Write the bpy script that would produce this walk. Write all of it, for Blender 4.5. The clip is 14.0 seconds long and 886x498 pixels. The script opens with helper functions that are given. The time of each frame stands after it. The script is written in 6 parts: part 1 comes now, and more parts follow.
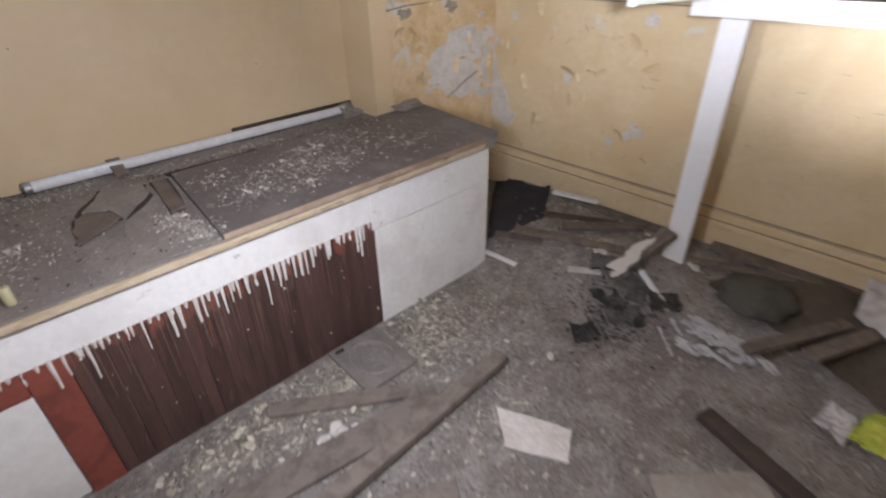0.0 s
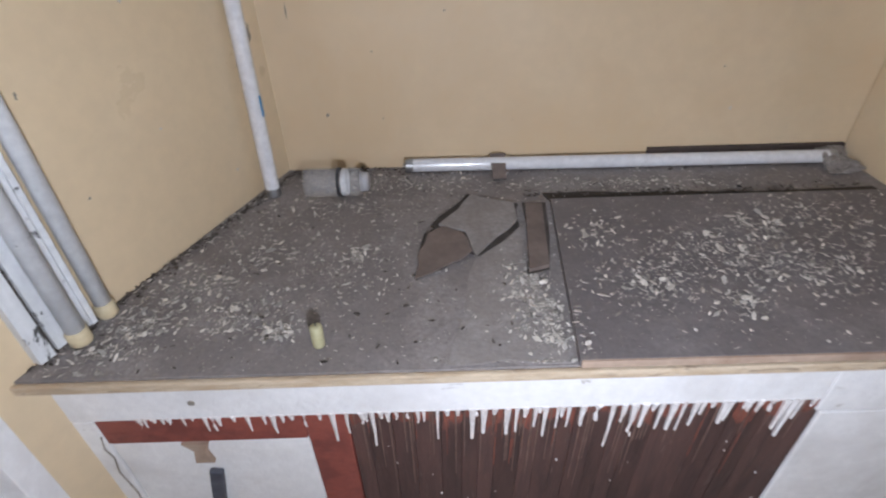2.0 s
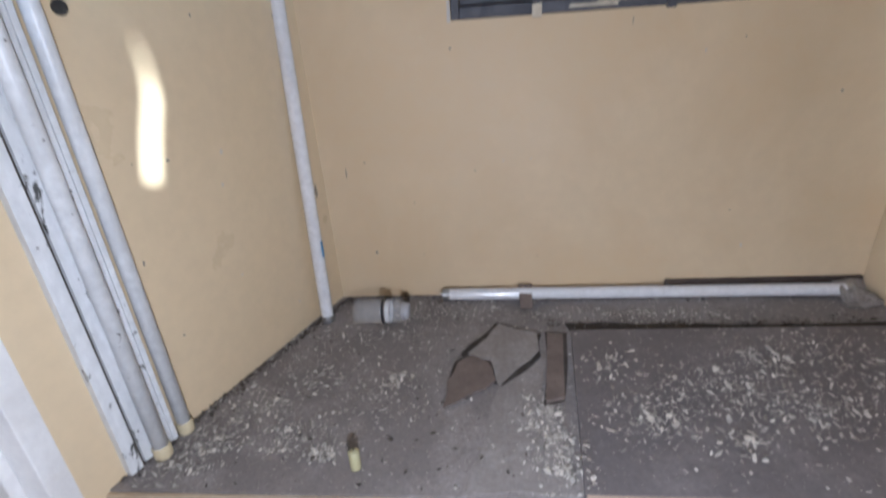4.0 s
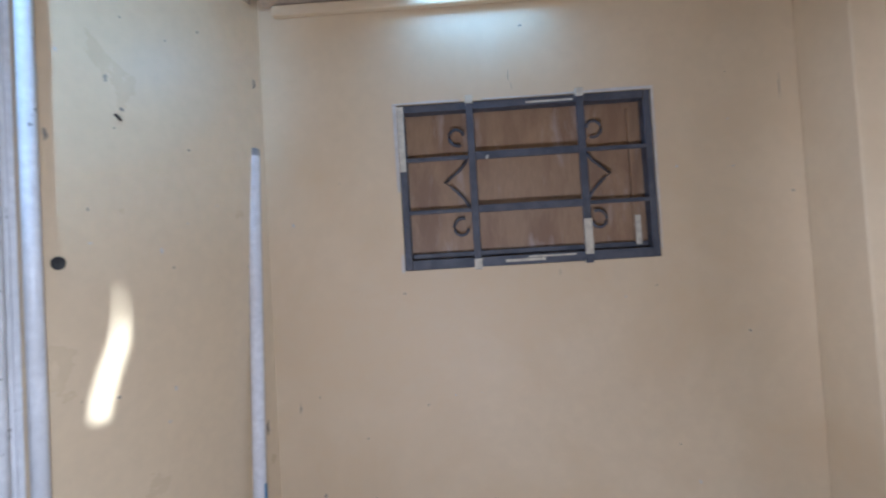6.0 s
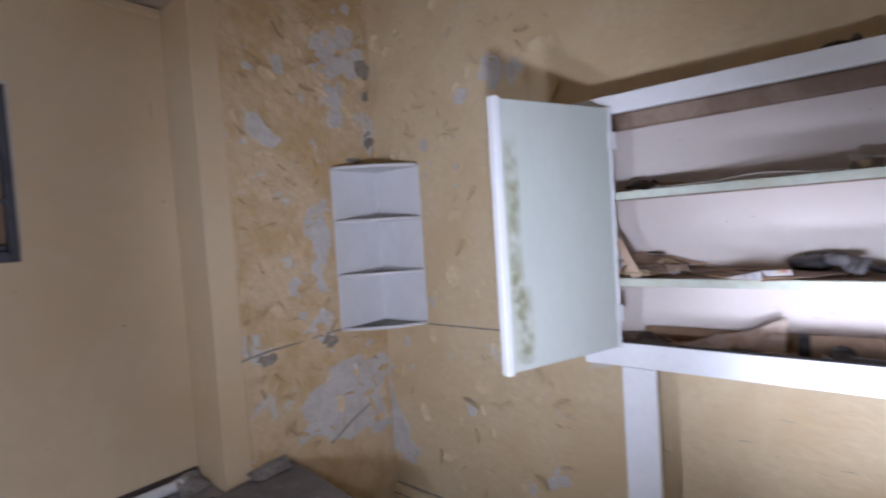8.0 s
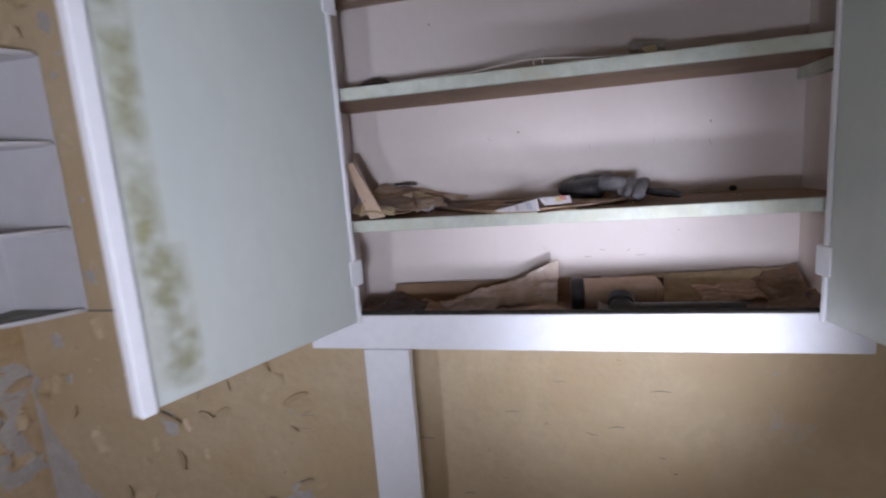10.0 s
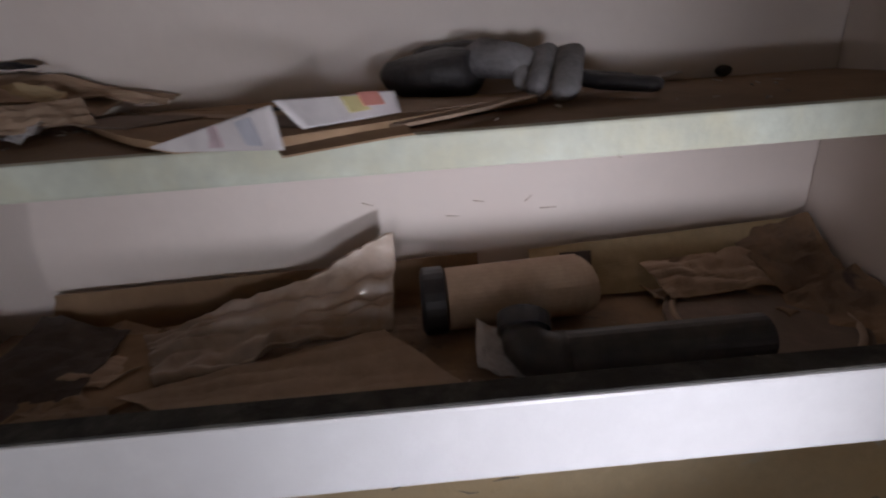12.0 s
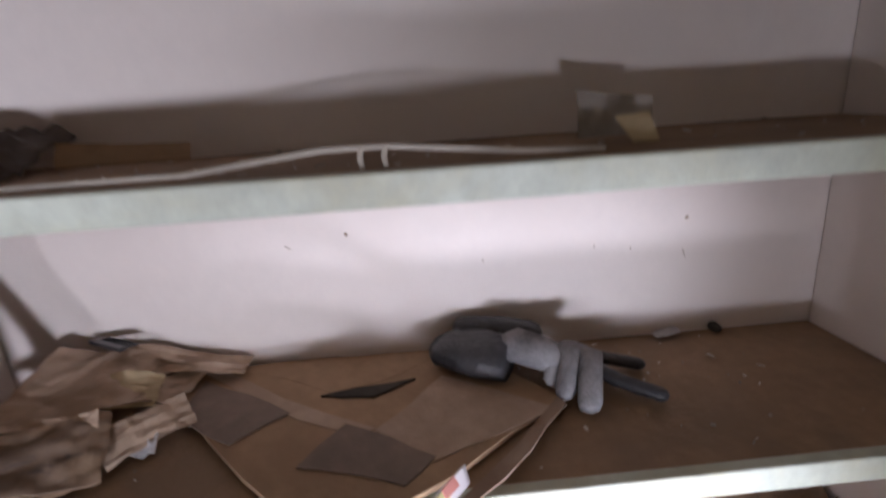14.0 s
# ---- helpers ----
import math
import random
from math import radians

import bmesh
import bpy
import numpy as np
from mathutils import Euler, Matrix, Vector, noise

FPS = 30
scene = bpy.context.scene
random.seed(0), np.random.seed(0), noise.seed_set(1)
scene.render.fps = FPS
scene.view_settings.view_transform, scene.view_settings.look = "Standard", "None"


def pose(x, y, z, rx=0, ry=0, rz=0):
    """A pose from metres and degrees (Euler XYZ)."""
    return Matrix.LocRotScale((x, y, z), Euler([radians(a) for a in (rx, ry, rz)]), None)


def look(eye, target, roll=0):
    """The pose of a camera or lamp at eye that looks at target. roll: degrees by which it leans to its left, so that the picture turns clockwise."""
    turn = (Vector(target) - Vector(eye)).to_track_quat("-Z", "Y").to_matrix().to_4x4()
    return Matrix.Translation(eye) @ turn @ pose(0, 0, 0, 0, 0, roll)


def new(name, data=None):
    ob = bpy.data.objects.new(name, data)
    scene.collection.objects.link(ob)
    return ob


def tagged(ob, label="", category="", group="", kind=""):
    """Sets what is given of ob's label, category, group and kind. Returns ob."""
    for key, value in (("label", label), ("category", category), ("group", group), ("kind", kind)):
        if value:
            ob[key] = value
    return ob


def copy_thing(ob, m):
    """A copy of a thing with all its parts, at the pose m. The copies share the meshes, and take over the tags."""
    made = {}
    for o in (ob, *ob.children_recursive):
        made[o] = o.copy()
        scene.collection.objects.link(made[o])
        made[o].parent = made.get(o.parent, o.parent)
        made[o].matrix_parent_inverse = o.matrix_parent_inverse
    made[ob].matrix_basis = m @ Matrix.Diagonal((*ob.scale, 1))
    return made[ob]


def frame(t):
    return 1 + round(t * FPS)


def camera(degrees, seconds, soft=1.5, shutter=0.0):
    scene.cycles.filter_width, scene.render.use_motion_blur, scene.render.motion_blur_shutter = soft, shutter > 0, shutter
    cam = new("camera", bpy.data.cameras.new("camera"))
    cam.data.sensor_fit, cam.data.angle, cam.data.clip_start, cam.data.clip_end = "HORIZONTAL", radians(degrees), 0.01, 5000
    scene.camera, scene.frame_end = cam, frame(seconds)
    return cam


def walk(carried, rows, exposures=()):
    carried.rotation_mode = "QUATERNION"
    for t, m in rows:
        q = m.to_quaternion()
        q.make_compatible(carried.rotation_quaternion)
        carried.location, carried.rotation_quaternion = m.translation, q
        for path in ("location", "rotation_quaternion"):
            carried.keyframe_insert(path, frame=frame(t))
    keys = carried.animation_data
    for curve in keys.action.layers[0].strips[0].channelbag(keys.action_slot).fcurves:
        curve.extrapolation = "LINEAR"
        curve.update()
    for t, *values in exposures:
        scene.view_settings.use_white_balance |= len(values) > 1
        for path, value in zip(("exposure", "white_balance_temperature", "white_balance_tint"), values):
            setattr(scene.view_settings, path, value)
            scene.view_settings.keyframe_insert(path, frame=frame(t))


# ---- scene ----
# ---- camera and walk ----
cam = camera(83.6, 14.0, soft=2.1, shutter=0.5)
PATH = [
    (0, look((0.239, 0.325, 1.249), (1.419, 1.554, 0.201), -1.2)),
    (0.4, look((0.388, 0.575, 1.213), (1.439, 1.904, 0.150), -0.4)),
    (1, look((0.457, 0.743, 1.231), (0.974, 2.310, 0.101), -0.9)),
    (1.5, look((0.403, 0.919, 1.246), (0.600, 2.536, 0.085), -1.1)),
    (2, look((0.378, 0.981, 1.240), (0.390, 2.609, 0.079), -1.4)),
    (2.2, look((0.380, 0.986, 1.236), (0.339, 2.609, 0.068), -1.5)),
    (4.3, pose(0.471, 0.861, 1.426) @ pose(0, 0, 0, 0, 0, 6.43) @ pose(0, 0, 0, 71.91) @ pose(0, 0, 0, 0, 0, -3.70)),
    (4.5, pose(0.487, 0.846, 1.429) @ pose(0, 0, 0, 0, 0, 6.57) @ pose(0, 0, 0, 77.09) @ pose(0, 0, 0, 0, 0, -3.30)),
    (5, pose(0.507, 0.825, 1.431) @ pose(0, 0, 0, 0, 0, 6.39) @ pose(0, 0, 0, 85.84) @ pose(0, 0, 0, 0, 0, -3.30)),
    (5.5, pose(0.519, 0.809, 1.434) @ pose(0, 0, 0, 0, 0, 5.85) @ pose(0, 0, 0, 90.46) @ pose(0, 0, 0, 0, 0, -3.20)),
    (6, pose(0.517, 0.812, 1.433) @ pose(0, 0, 0, 0, 0, 1.63) @ pose(0, 0, 0, 91.60) @ pose(0, 0, 0, 0, 0, -3.40)),
    (6.5, pose(0.523, 0.781, 1.509) @ pose(0, 0, 0, 0, 0, -8.80) @ pose(0, 0, 0, 88.62) @ pose(0, 0, 0, 0, 0, -3.90)),
    (7, pose(0.613, 0.699, 1.500) @ pose(0, 0, 0, 0, 0, -24.05) @ pose(0, 0, 0, 88.57) @ pose(0, 0, 0, 0, 0, -4.00)),
    (7.5, pose(0.708, 0.574, 1.458) @ pose(0, 0, 0, 0, 0, -39.48) @ pose(0, 0, 0, 88.83) @ pose(0, 0, 0, 0, 0, -4.10)),
    (8, pose(0.783, 0.472, 1.431) @ pose(0, 0, 0, 0, 0, -50.87) @ pose(0, 0, 0, 87.65) @ pose(0, 0, 0, 0, 0, -3.70)),
    (8.5, pose(0.843, 0.444, 1.410) @ pose(0, 0, 0, 0, 0, -57.90) @ pose(0, 0, 0, 85.61) @ pose(0, 0, 0, 0, 0, -3.70)),
    (9, pose(0.968, 0.510, 1.402) @ pose(0, 0, 0, 0, 0, -65.68) @ pose(0, 0, 0, 83.25) @ pose(0, 0, 0, 0, 0, -3.70)),
    (9.2, pose(1.019, 0.549, 1.391) @ pose(0, 0, 0, 0, 0, -68.81) @ pose(0, 0, 0, 82.10) @ pose(0, 0, 0, 0, 0, -3.80)),
    (11.3, pose(1.725, 0.602, 1.318) @ pose(0, 0, 0, 0, 0, -85.69) @ pose(0, 0, 0, 75.40) @ pose(0, 0, 0, 0, 0, -4.17)),
    (11.5, pose(1.774, 0.600, 1.314) @ pose(0, 0, 0, 0, 0, -87.09) @ pose(0, 0, 0, 72.13) @ pose(0, 0, 0, 0, 0, -3.95)),
    (12, pose(1.832, 0.555, 1.311) @ pose(0, 0, 0, 0, 0, -91.65) @ pose(0, 0, 0, 67.83) @ pose(0, 0, 0, 0, 0, -4.18)),
    (12.5, pose(1.859, 0.534, 1.323) @ pose(0, 0, 0, 0, 0, -92.65) @ pose(0, 0, 0, 67.05) @ pose(0, 0, 0, 0, 0, -4.30)),
    (13, pose(1.856, 0.548, 1.387) @ pose(0, 0, 0, 0, 0, -91.85) @ pose(0, 0, 0, 67.36) @ pose(0, 0, 0, 0, 0, -4.25)),
    (13.5, pose(1.857, 0.589, 1.450) @ pose(0, 0, 0, 0, 0, -93.61) @ pose(0, 0, 0, 70.84) @ pose(0, 0, 0, 0, 0, -3.76)),
    (14, pose(1.829, 0.587, 1.534) @ pose(0, 0, 0, 0, 0, -92.93) @ pose(0, 0, 0, 73.44) @ pose(0, 0, 0, 0, 0, -3.70)),
]
EXPOSURES = [(0.0, 0.60, 6100, 8), (0.5, 0.58, 5900, 5), (1.0, 0.58, 5800, 5), (1.5, 0.74, 5700, 6), (2.2, 0.84, 5600, 5), (4.5, 0.78, 5450, 6), (6.0, 0.68, 5200, 8), (6.5, 0.44, 5000, 10), (7.0, 0.22, 5100, 11), (7.5, 0.05, 5400, 11), (8.0, -0.05, 5450, 11), (9.0, -0.10, 5450, 12),
             (11.5, -1.32, 6250, 10), (12.5, -1.40, 6300, 10), (13.0, -1.0, 5950, 12), (13.5, -0.68, 5950, 12), (14.0, 0.05, 5900, 12)]
walk(cam, PATH, EXPOSURES)

# ---- world and lights ----
world = bpy.data.worlds.new("sky")
scene.world = world
world.use_nodes = True
wn = world.node_tree
sky = wn.nodes.new("ShaderNodeTexSky")
sky.sky_type, sky.sun_disc = "NISHITA", False
sky.sun_elevation, sky.sun_rotation = radians(8), radians(149)
wn.links.new(sky.outputs[0], wn.nodes["Background"].inputs[0])
wn.nodes["Background"].inputs[1].default_value = 0.12


def lamp(name, kind, m, energy, colour, **more):
    data = bpy.data.lights.new(name, kind)
    data.energy, data.color = energy, colour
    if "size" in more:
        data.shape, data.size, data.size_y = "RECTANGLE", more["size"], more["size_y"]
    if "soft" in more:
        data.shadow_soft_size = more["soft"]
    if "cone" in more:
        data.spot_size, data.spot_blend = radians(more["cone"]), 1.0
    ob = new(name, data)
    ob.matrix_world = m
    return ob


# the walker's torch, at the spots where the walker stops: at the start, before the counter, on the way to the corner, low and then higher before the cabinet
lamp("torch_light", "SPOT", look((0.36, 0.52, 1.02), (0.98, 1.45, 0.22)), 13, (1.0, 0.965, 1.04), soft=0.035, cone=82)
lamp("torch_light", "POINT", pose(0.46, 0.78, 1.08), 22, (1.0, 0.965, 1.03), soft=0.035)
lamp("torch_light", "SPOT", look((0.86, 0.53, 1.22), (2.2, 1.52, 1.38)), 50, (1.0, 0.965, 1.03), soft=0.035, cone=80)
lamp("torch_light", "SPOT", look((1.67, 0.38, 1.04), (2.2, 0.46, 1.04)), 18.5, (1.0, 0.965, 1.04), soft=0.03, cone=80)
lamp("torch_light", "SPOT", look((1.62, 0.38, 1.22), (2.326, 0.52, 1.365)), 9.5, (1.0, 0.965, 1.04), soft=0.03, cone=52)
# daylight in the gap of the ceiling by the window wall; added bluish lamp in an unseen rear opening
lamp("ceiling_gap_daylight", "AREA", pose(0.62, 2.215, 2.29, 0, 0, 0), 1.15, (0.35, 0.62, 1.0), size=0.34, size_y=0.12)
lamp("added_rear_daylight", "AREA", look((0.45, -1.49, 2.36), (-0.58, 1.75, 2.06)), 2.6, (0.44, 0.69, 1.0), size=0.30, size_y=0.24).data.spread = radians(24)
# low sun, cut to a streak on the slanted wall by a narrow slit added in the unseen rear wall
SLIT = Vector((1.740, -1.575, 1.845))
SPOT = Vector((-0.226, 1.83, 1.295))
lamp("sun", "SUN", look(SLIT, SPOT), 17.0, (1.0, 0.985, 0.975)).data.angle = radians(0.6)


# ---- materials ----
def mat(name, base, second=None, rough=0.6, scale=6.0, fine=60.0, bump=0.2, metal=0.0, low=0.45, high=0.6, third=None,
        t_low=0.62, t_high=0.66, t_scale=14.0, island=0.0, spread=0.0, coat=0.0, alpha=1.0, transmission=0.0, grain=0.28, stretch=(1, 1, 1), distance=0.004):
    """Two-scale noise between base and second colour, specks of a third colour, fine relief."""
    m = bpy.data.materials.new(name)
    m.use_nodes = True
    nt = m.node_tree
    bsdf = nt.nodes["Principled BSDF"]
    link = nt.links.new

    def node(kind, **vals):
        n = nt.nodes.new(kind)
        for k, v in vals.items():
            n.inputs[k].default_value = v
        return n

    geo = node("ShaderNodeNewGeometry")
    mapping = node("ShaderNodeMapping", Scale=stretch)
    link(geo.outputs["Position"], mapping.inputs["Vector"])

    def ramp(source, a, b):
        r = node("ShaderNodeMapRange")
        r.inputs["From Min"].default_value, r.inputs["From Max"].default_value = a, b
        link(source, r.inputs["Value"])
        return r.outputs[0]

    def mix(fac, c1, c2):
        x = nt.nodes.new("ShaderNodeMix")
        x.data_type = "RGBA"
        link(fac, x.inputs[0])
        for socket, c in ((x.inputs[6], c1), (x.inputs[7], c2)):
            if isinstance(c, tuple):
                socket.default_value = (*c, 1)
            else:
                link(c, socket)
        return x.outputs[2]

    big = node("ShaderNodeTexNoise", Scale=scale, Detail=6.0, Roughness=0.62, Distortion=0.3)
    small = node("ShaderNodeTexNoise", Scale=fine, Detail=5.0, Roughness=0.6)
    for n in (big, small):
        link(mapping.outputs[0], n.inputs["Vector"])
    second = second or tuple(0.8 * c for c in base)
    colour = mix(ramp(big.outputs[0], low, high), base, second)
    colour = mix(ramp(small.outputs[0], 0.35, 0.9), colour, tuple((1 - grain) * c for c in base))
    if third:
        speck = node("ShaderNodeTexNoise", Scale=t_scale, Detail=8.0, Roughness=0.65, Distortion=0.5)
        link(mapping.outputs[0], speck.inputs["Vector"])
        colour = mix(ramp(speck.outputs[0], t_low, t_high), colour, third)
    if island or spread:
        hsv = node("ShaderNodeHueSaturation")
        info = geo.outputs["Random Per Island"] if island else node("ShaderNodeObjectInfo").outputs["Random"]
        width = island or spread
        r = node("ShaderNodeMapRange")
        r.inputs["To Min"].default_value, r.inputs["To Max"].default_value = 1 - width, 1 + width * 0.6
        link(info, r.inputs["Value"])
        link(r.outputs[0], hsv.inputs["Value"])
        link(colour, hsv.inputs["Color"])
        colour = hsv.outputs[0]
    link(colour, bsdf.inputs["Base Color"])
    rr = node("ShaderNodeMapRange")
    rr.inputs["To Min"].default_value, rr.inputs["To Max"].default_value = max(0.02, rough - 0.12), min(1, rough + 0.15)
    link(big.outputs[0], rr.inputs["Value"])
    link(rr.outputs[0], bsdf.inputs["Roughness"])
    bsdf.inputs["Metallic"].default_value = metal
    bsdf.inputs["Coat Weight"].default_value = coat
    bsdf.inputs["Alpha"].default_value = alpha
    bsdf.inputs["Transmission Weight"].default_value = transmission
    if bump:
        add = node("ShaderNodeMath")
        add.operation = "ADD"
        link(big.outputs[0], add.inputs[0])
        link(small.outputs[0], add.inputs[1])
        b = node("ShaderNodeBump", Strength=bump, Distance=distance)
        link(add.outputs[0], b.inputs["Height"])
        link(b.outputs[0], bsdf.inputs["Normal"])
    return m


CREAM = (0.695, 0.558, 0.368)
M_WALL = mat("cream_gloss_paint", CREAM, (0.645, 0.498, 0.31), rough=0.5, scale=1.8, fine=26, bump=0.05, grain=0.08, third=(0.50, 0.39, 0.24), t_low=0.73, t_high=0.80, t_scale=11)
M_GLOSS = mat("cream_enamel_paint", (0.68, 0.55, 0.36), (0.667, 0.535, 0.347), rough=0.30, scale=5, fine=30, bump=0.04, grain=0.10, low=0.2, high=0.9)
M_WORN = mat("peeling_ochre_paint", (0.69, 0.535, 0.335), (0.56, 0.385, 0.185), rough=0.55, scale=5.5, fine=38, bump=0.5, grain=0.22,
             third=(0.62, 0.585, 0.53), t_low=0.585, t_high=0.635, t_scale=8, distance=0.014)
M_EAST = mat("scuffed_cream_paint", (0.69, 0.558, 0.355), (0.625, 0.475, 0.275), rough=0.48, scale=3.0, fine=36, bump=0.4, grain=0.14,
             third=(0.62, 0.57, 0.48), t_low=0.645, t_high=0.70, t_scale=7, distance=0.009)
M_PLASTER = mat("bare_plaster", (0.66, 0.625, 0.59), (0.56, 0.52, 0.48), rough=0.9, scale=14, fine=90, bump=0.5, third=(0.55, 0.38, 0.16), t_low=0.66, t_high=0.68, t_scale=22)
M_DARKDAMP = mat("damp_grey_patch", (0.27, 0.24, 0.20), (0.38, 0.34, 0.28), rough=0.9, scale=30, bump=0.5)
M_WHITE = mat("grimy_white_paint", (0.84, 0.83, 0.82), (0.68, 0.66, 0.64), rough=0.5, scale=5, fine=50, bump=0.4, grain=0.12, low=0.5, high=0.68, third=(0.34, 0.30, 0.25), t_low=0.66, t_high=0.74, t_scale=13, distance=0.006)
M_WHITE2 = mat("white_gloss_paint", (0.82, 0.82, 0.84), (0.77, 0.77, 0.79), rough=0.38, scale=6, fine=60, bump=0.18, grain=0.08, third=(0.42, 0.36, 0.28), t_low=0.74, t_high=0.78, t_scale=24)
M_DRIP = mat("white_paint_runs", (0.80, 0.77, 0.75), (0.72, 0.66, 0.62), rough=0.4, scale=30, bump=0.15)
M_MAROON = mat("maroon_ribbed_panel", (0.098, 0.053, 0.045), (0.060, 0.037, 0.033), rough=0.45, scale=5, fine=60, bump=0.3, spread=0.25, third=(0.19, 0.135, 0.115), t_low=0.60, t_high=0.72, t_scale=10, stretch=(7, 7, 0.8))
M_OXIDE = mat("worn_red_primer", (0.235, 0.078, 0.052), (0.145, 0.058, 0.044), rough=0.55, scale=16, fine=80, bump=0.3, third=(0.10, 0.055, 0.047), t_low=0.50, t_high=0.62, t_scale=30, stretch=(3, 3, 0.8))
M_REDFRAME = mat("red_oxide_paint", (0.27, 0.075, 0.055), (0.17, 0.05, 0.04), rough=0.5, scale=12, bump=0.3)
M_STREAK = mat("dried_brown_run", (0.175, 0.110, 0.088), (0.12, 0.076, 0.062), rough=0.5, scale=30, bump=0.1)
M_TOP = mat("grimy_worktop", (0.222, 0.198, 0.187), (0.305, 0.275, 0.260), rough=0.75, scale=6, fine=110, bump=0.5, third=(0.25, 0.22, 0.19), t_low=0.60, t_high=0.68, t_scale=45)
M_BOARD = mat("dusty_dark_board", (0.162, 0.145, 0.143), (0.222, 0.200, 0.196), rough=0.6, scale=7, fine=90, bump=0.3, third=(0.21, 0.19, 0.17), t_low=0.6, t_high=0.7, t_scale=40)
M_LIP = mat("raw_wood_edge", (0.60, 0.49, 0.35), (0.45, 0.34, 0.22), rough=0.75, scale=10, fine=80, bump=0.5, third=(0.22, 0.165, 0.12), t_low=0.56, t_high=0.68, t_scale=16, stretch=(1, 5, 5))
M_CHIP = mat("paint_chips", (0.58, 0.535, 0.475), (0.46, 0.42, 0.37), rough=0.8, scale=30, bump=0.2, island=0.6)
M_FLOOR = mat("dirty_concrete_floor", (0.225, 0.202, 0.186), (0.33, 0.305, 0.285), rough=0.85, scale=5, fine=70, bump=0.7, third=(0.30, 0.27, 0.24), t_low=0.58, t_high=0.68, t_scale=28, distance=0.01)
M_RUBBLE = mat("rubble_dirt", (0.262, 0.234, 0.214), (0.390, 0.360, 0.335), rough=0.95, scale=9, fine=80, bump=1.0, grain=0.4, third=(0.43, 0.40, 0.365), t_low=0.58, t_high=0.66, t_scale=38, distance=0.016)
M_PLANK = mat("old_grey_wood", (0.215, 0.180, 0.155), (0.135, 0.110, 0.094), rough=0.8, scale=7, fine=70, bump=0.5, spread=0.25, stretch=(3, 3, 3))
M_DARKWOOD = mat("dark_stained_wood", (0.070, 0.052, 0.045), (0.045, 0.034, 0.030), rough=0.6, scale=9, bump=0.4)
M_TUBE = mat("fluorescent_tube_glass", (0.80, 0.80, 0.82), (0.74, 0.74, 0.76), rough=0.18, scale=12, fine=60, bump=0.03, coat=0.4)
M_ALU = mat("dull_aluminium", (0.45, 0.45, 0.45), rough=0.4, metal=0.9, scale=30, bump=0.1)
M_PIPE = mat("white_plastic_pipe", (0.76, 0.77, 0.78), (0.66, 0.67, 0.68), rough=0.35, scale=8, bump=0.1, third=(0.10, 0.095, 0.09), t_low=0.655, t_high=0.69, t_scale=30)
M_MOULDY = mat("mouldy_white_board", (0.74, 0.75, 0.76), (0.64, 0.65, 0.65), rough=0.55, scale=9, bump=0.3, third=(0.06, 0.06, 0.055), t_low=0.60, t_high=0.64, t_scale=26, stretch=(1, 1, 0.5))
M_IVORY = mat("yellowed_plastic", (0.66, 0.56, 0.36), rough=0.5, scale=30, bump=0.1)
M_CLEAR = mat("clear_plastic", (0.9, 0.9, 0.9), (0.85, 0.85, 0.85), rough=0.12, bump=0.03, alpha=0.15)
M_LABEL = mat("paper_label", (0.70, 0.70, 0.70), (0.55, 0.55, 0.58), rough=0.6, scale=60, bump=0)
M_BLACK = mat("black_plastic", (0.022, 0.022, 0.026), (0.035, 0.034, 0.036), rough=0.38, scale=25, bump=0.1)
M_PIPEBLACK = mat("dusty_grey_plastic_pipe", (0.045, 0.045, 0.052), (0.085, 0.078, 0.072), rough=0.42, scale=16, bump=0.15)
M_IRON = mat("grey_painted_iron", (0.095, 0.098, 0.118), (0.055, 0.058, 0.074), rough=0.55, scale=18, bump=0.3, third=(0.55, 0.52, 0.46), t_low=0.69, t_high=0.71, t_scale=9)
M_IRONWORN = mat("scraped_bare_bar", (0.66, 0.60, 0.48), (0.52, 0.46, 0.36), rough=0.6, scale=30, bump=0.2)
M_PLY = mat("brown_plywood", (0.37, 0.235, 0.135), (0.25, 0.145, 0.085), rough=0.5, scale=4.5, fine=40, bump=0.3, third=(0.50, 0.41, 0.36), t_low=0.56, t_high=0.80, t_scale=7, stretch=(3, 1, 0.7))
M_CABIN = mat("pink_white_distemper", (0.755, 0.68, 0.635), (0.72, 0.64, 0.595), rough=0.55, scale=3, fine=60, bump=0.08, grain=0.06, third=(0.40, 0.30, 0.24), t_low=0.77, t_high=0.79, t_scale=26)
M_MINT = mat("pale_mint_paint", (0.60, 0.64, 0.55), (0.55, 0.55, 0.42), rough=0.55, scale=9, fine=60, bump=0.3, third=(0.40, 0.33, 0.20), t_low=0.72, t_high=0.75, t_scale=30)
M_SHELFTOP = mat("dusty_brown_shelf", (0.335, 0.215, 0.125), (0.24, 0.16, 0.10), rough=0.7, scale=7, fine=80, bump=0.4)
M_DOORPANEL = mat("grey_green_door_paint", (0.575, 0.605, 0.560), (0.53, 0.57, 0.525), rough=0.5, scale=3, fine=50, bump=0.10, grain=0.08, third=(0.33, 0.34, 0.17), t_low=0.68, t_high=0.78, t_scale=5, stretch=(1, 1, 0.5))
M_BEAM = mat("stained_raw_board", (0.42, 0.315, 0.235), (0.27, 0.18, 0.125), rough=0.8, scale=5, fine=50, bump=0.5)
M_PLASTICWHITE = mat("white_plastic", (0.76, 0.75, 0.77), (0.71, 0.70, 0.71), rough=0.4, scale=6, bump=0.03, grain=0.05)
M_CARD = mat("brown_cardboard", (0.43, 0.285, 0.170), (0.32, 0.205, 0.125), rough=0.85, scale=8, fine=60, bump=0.3, spread=0.2)
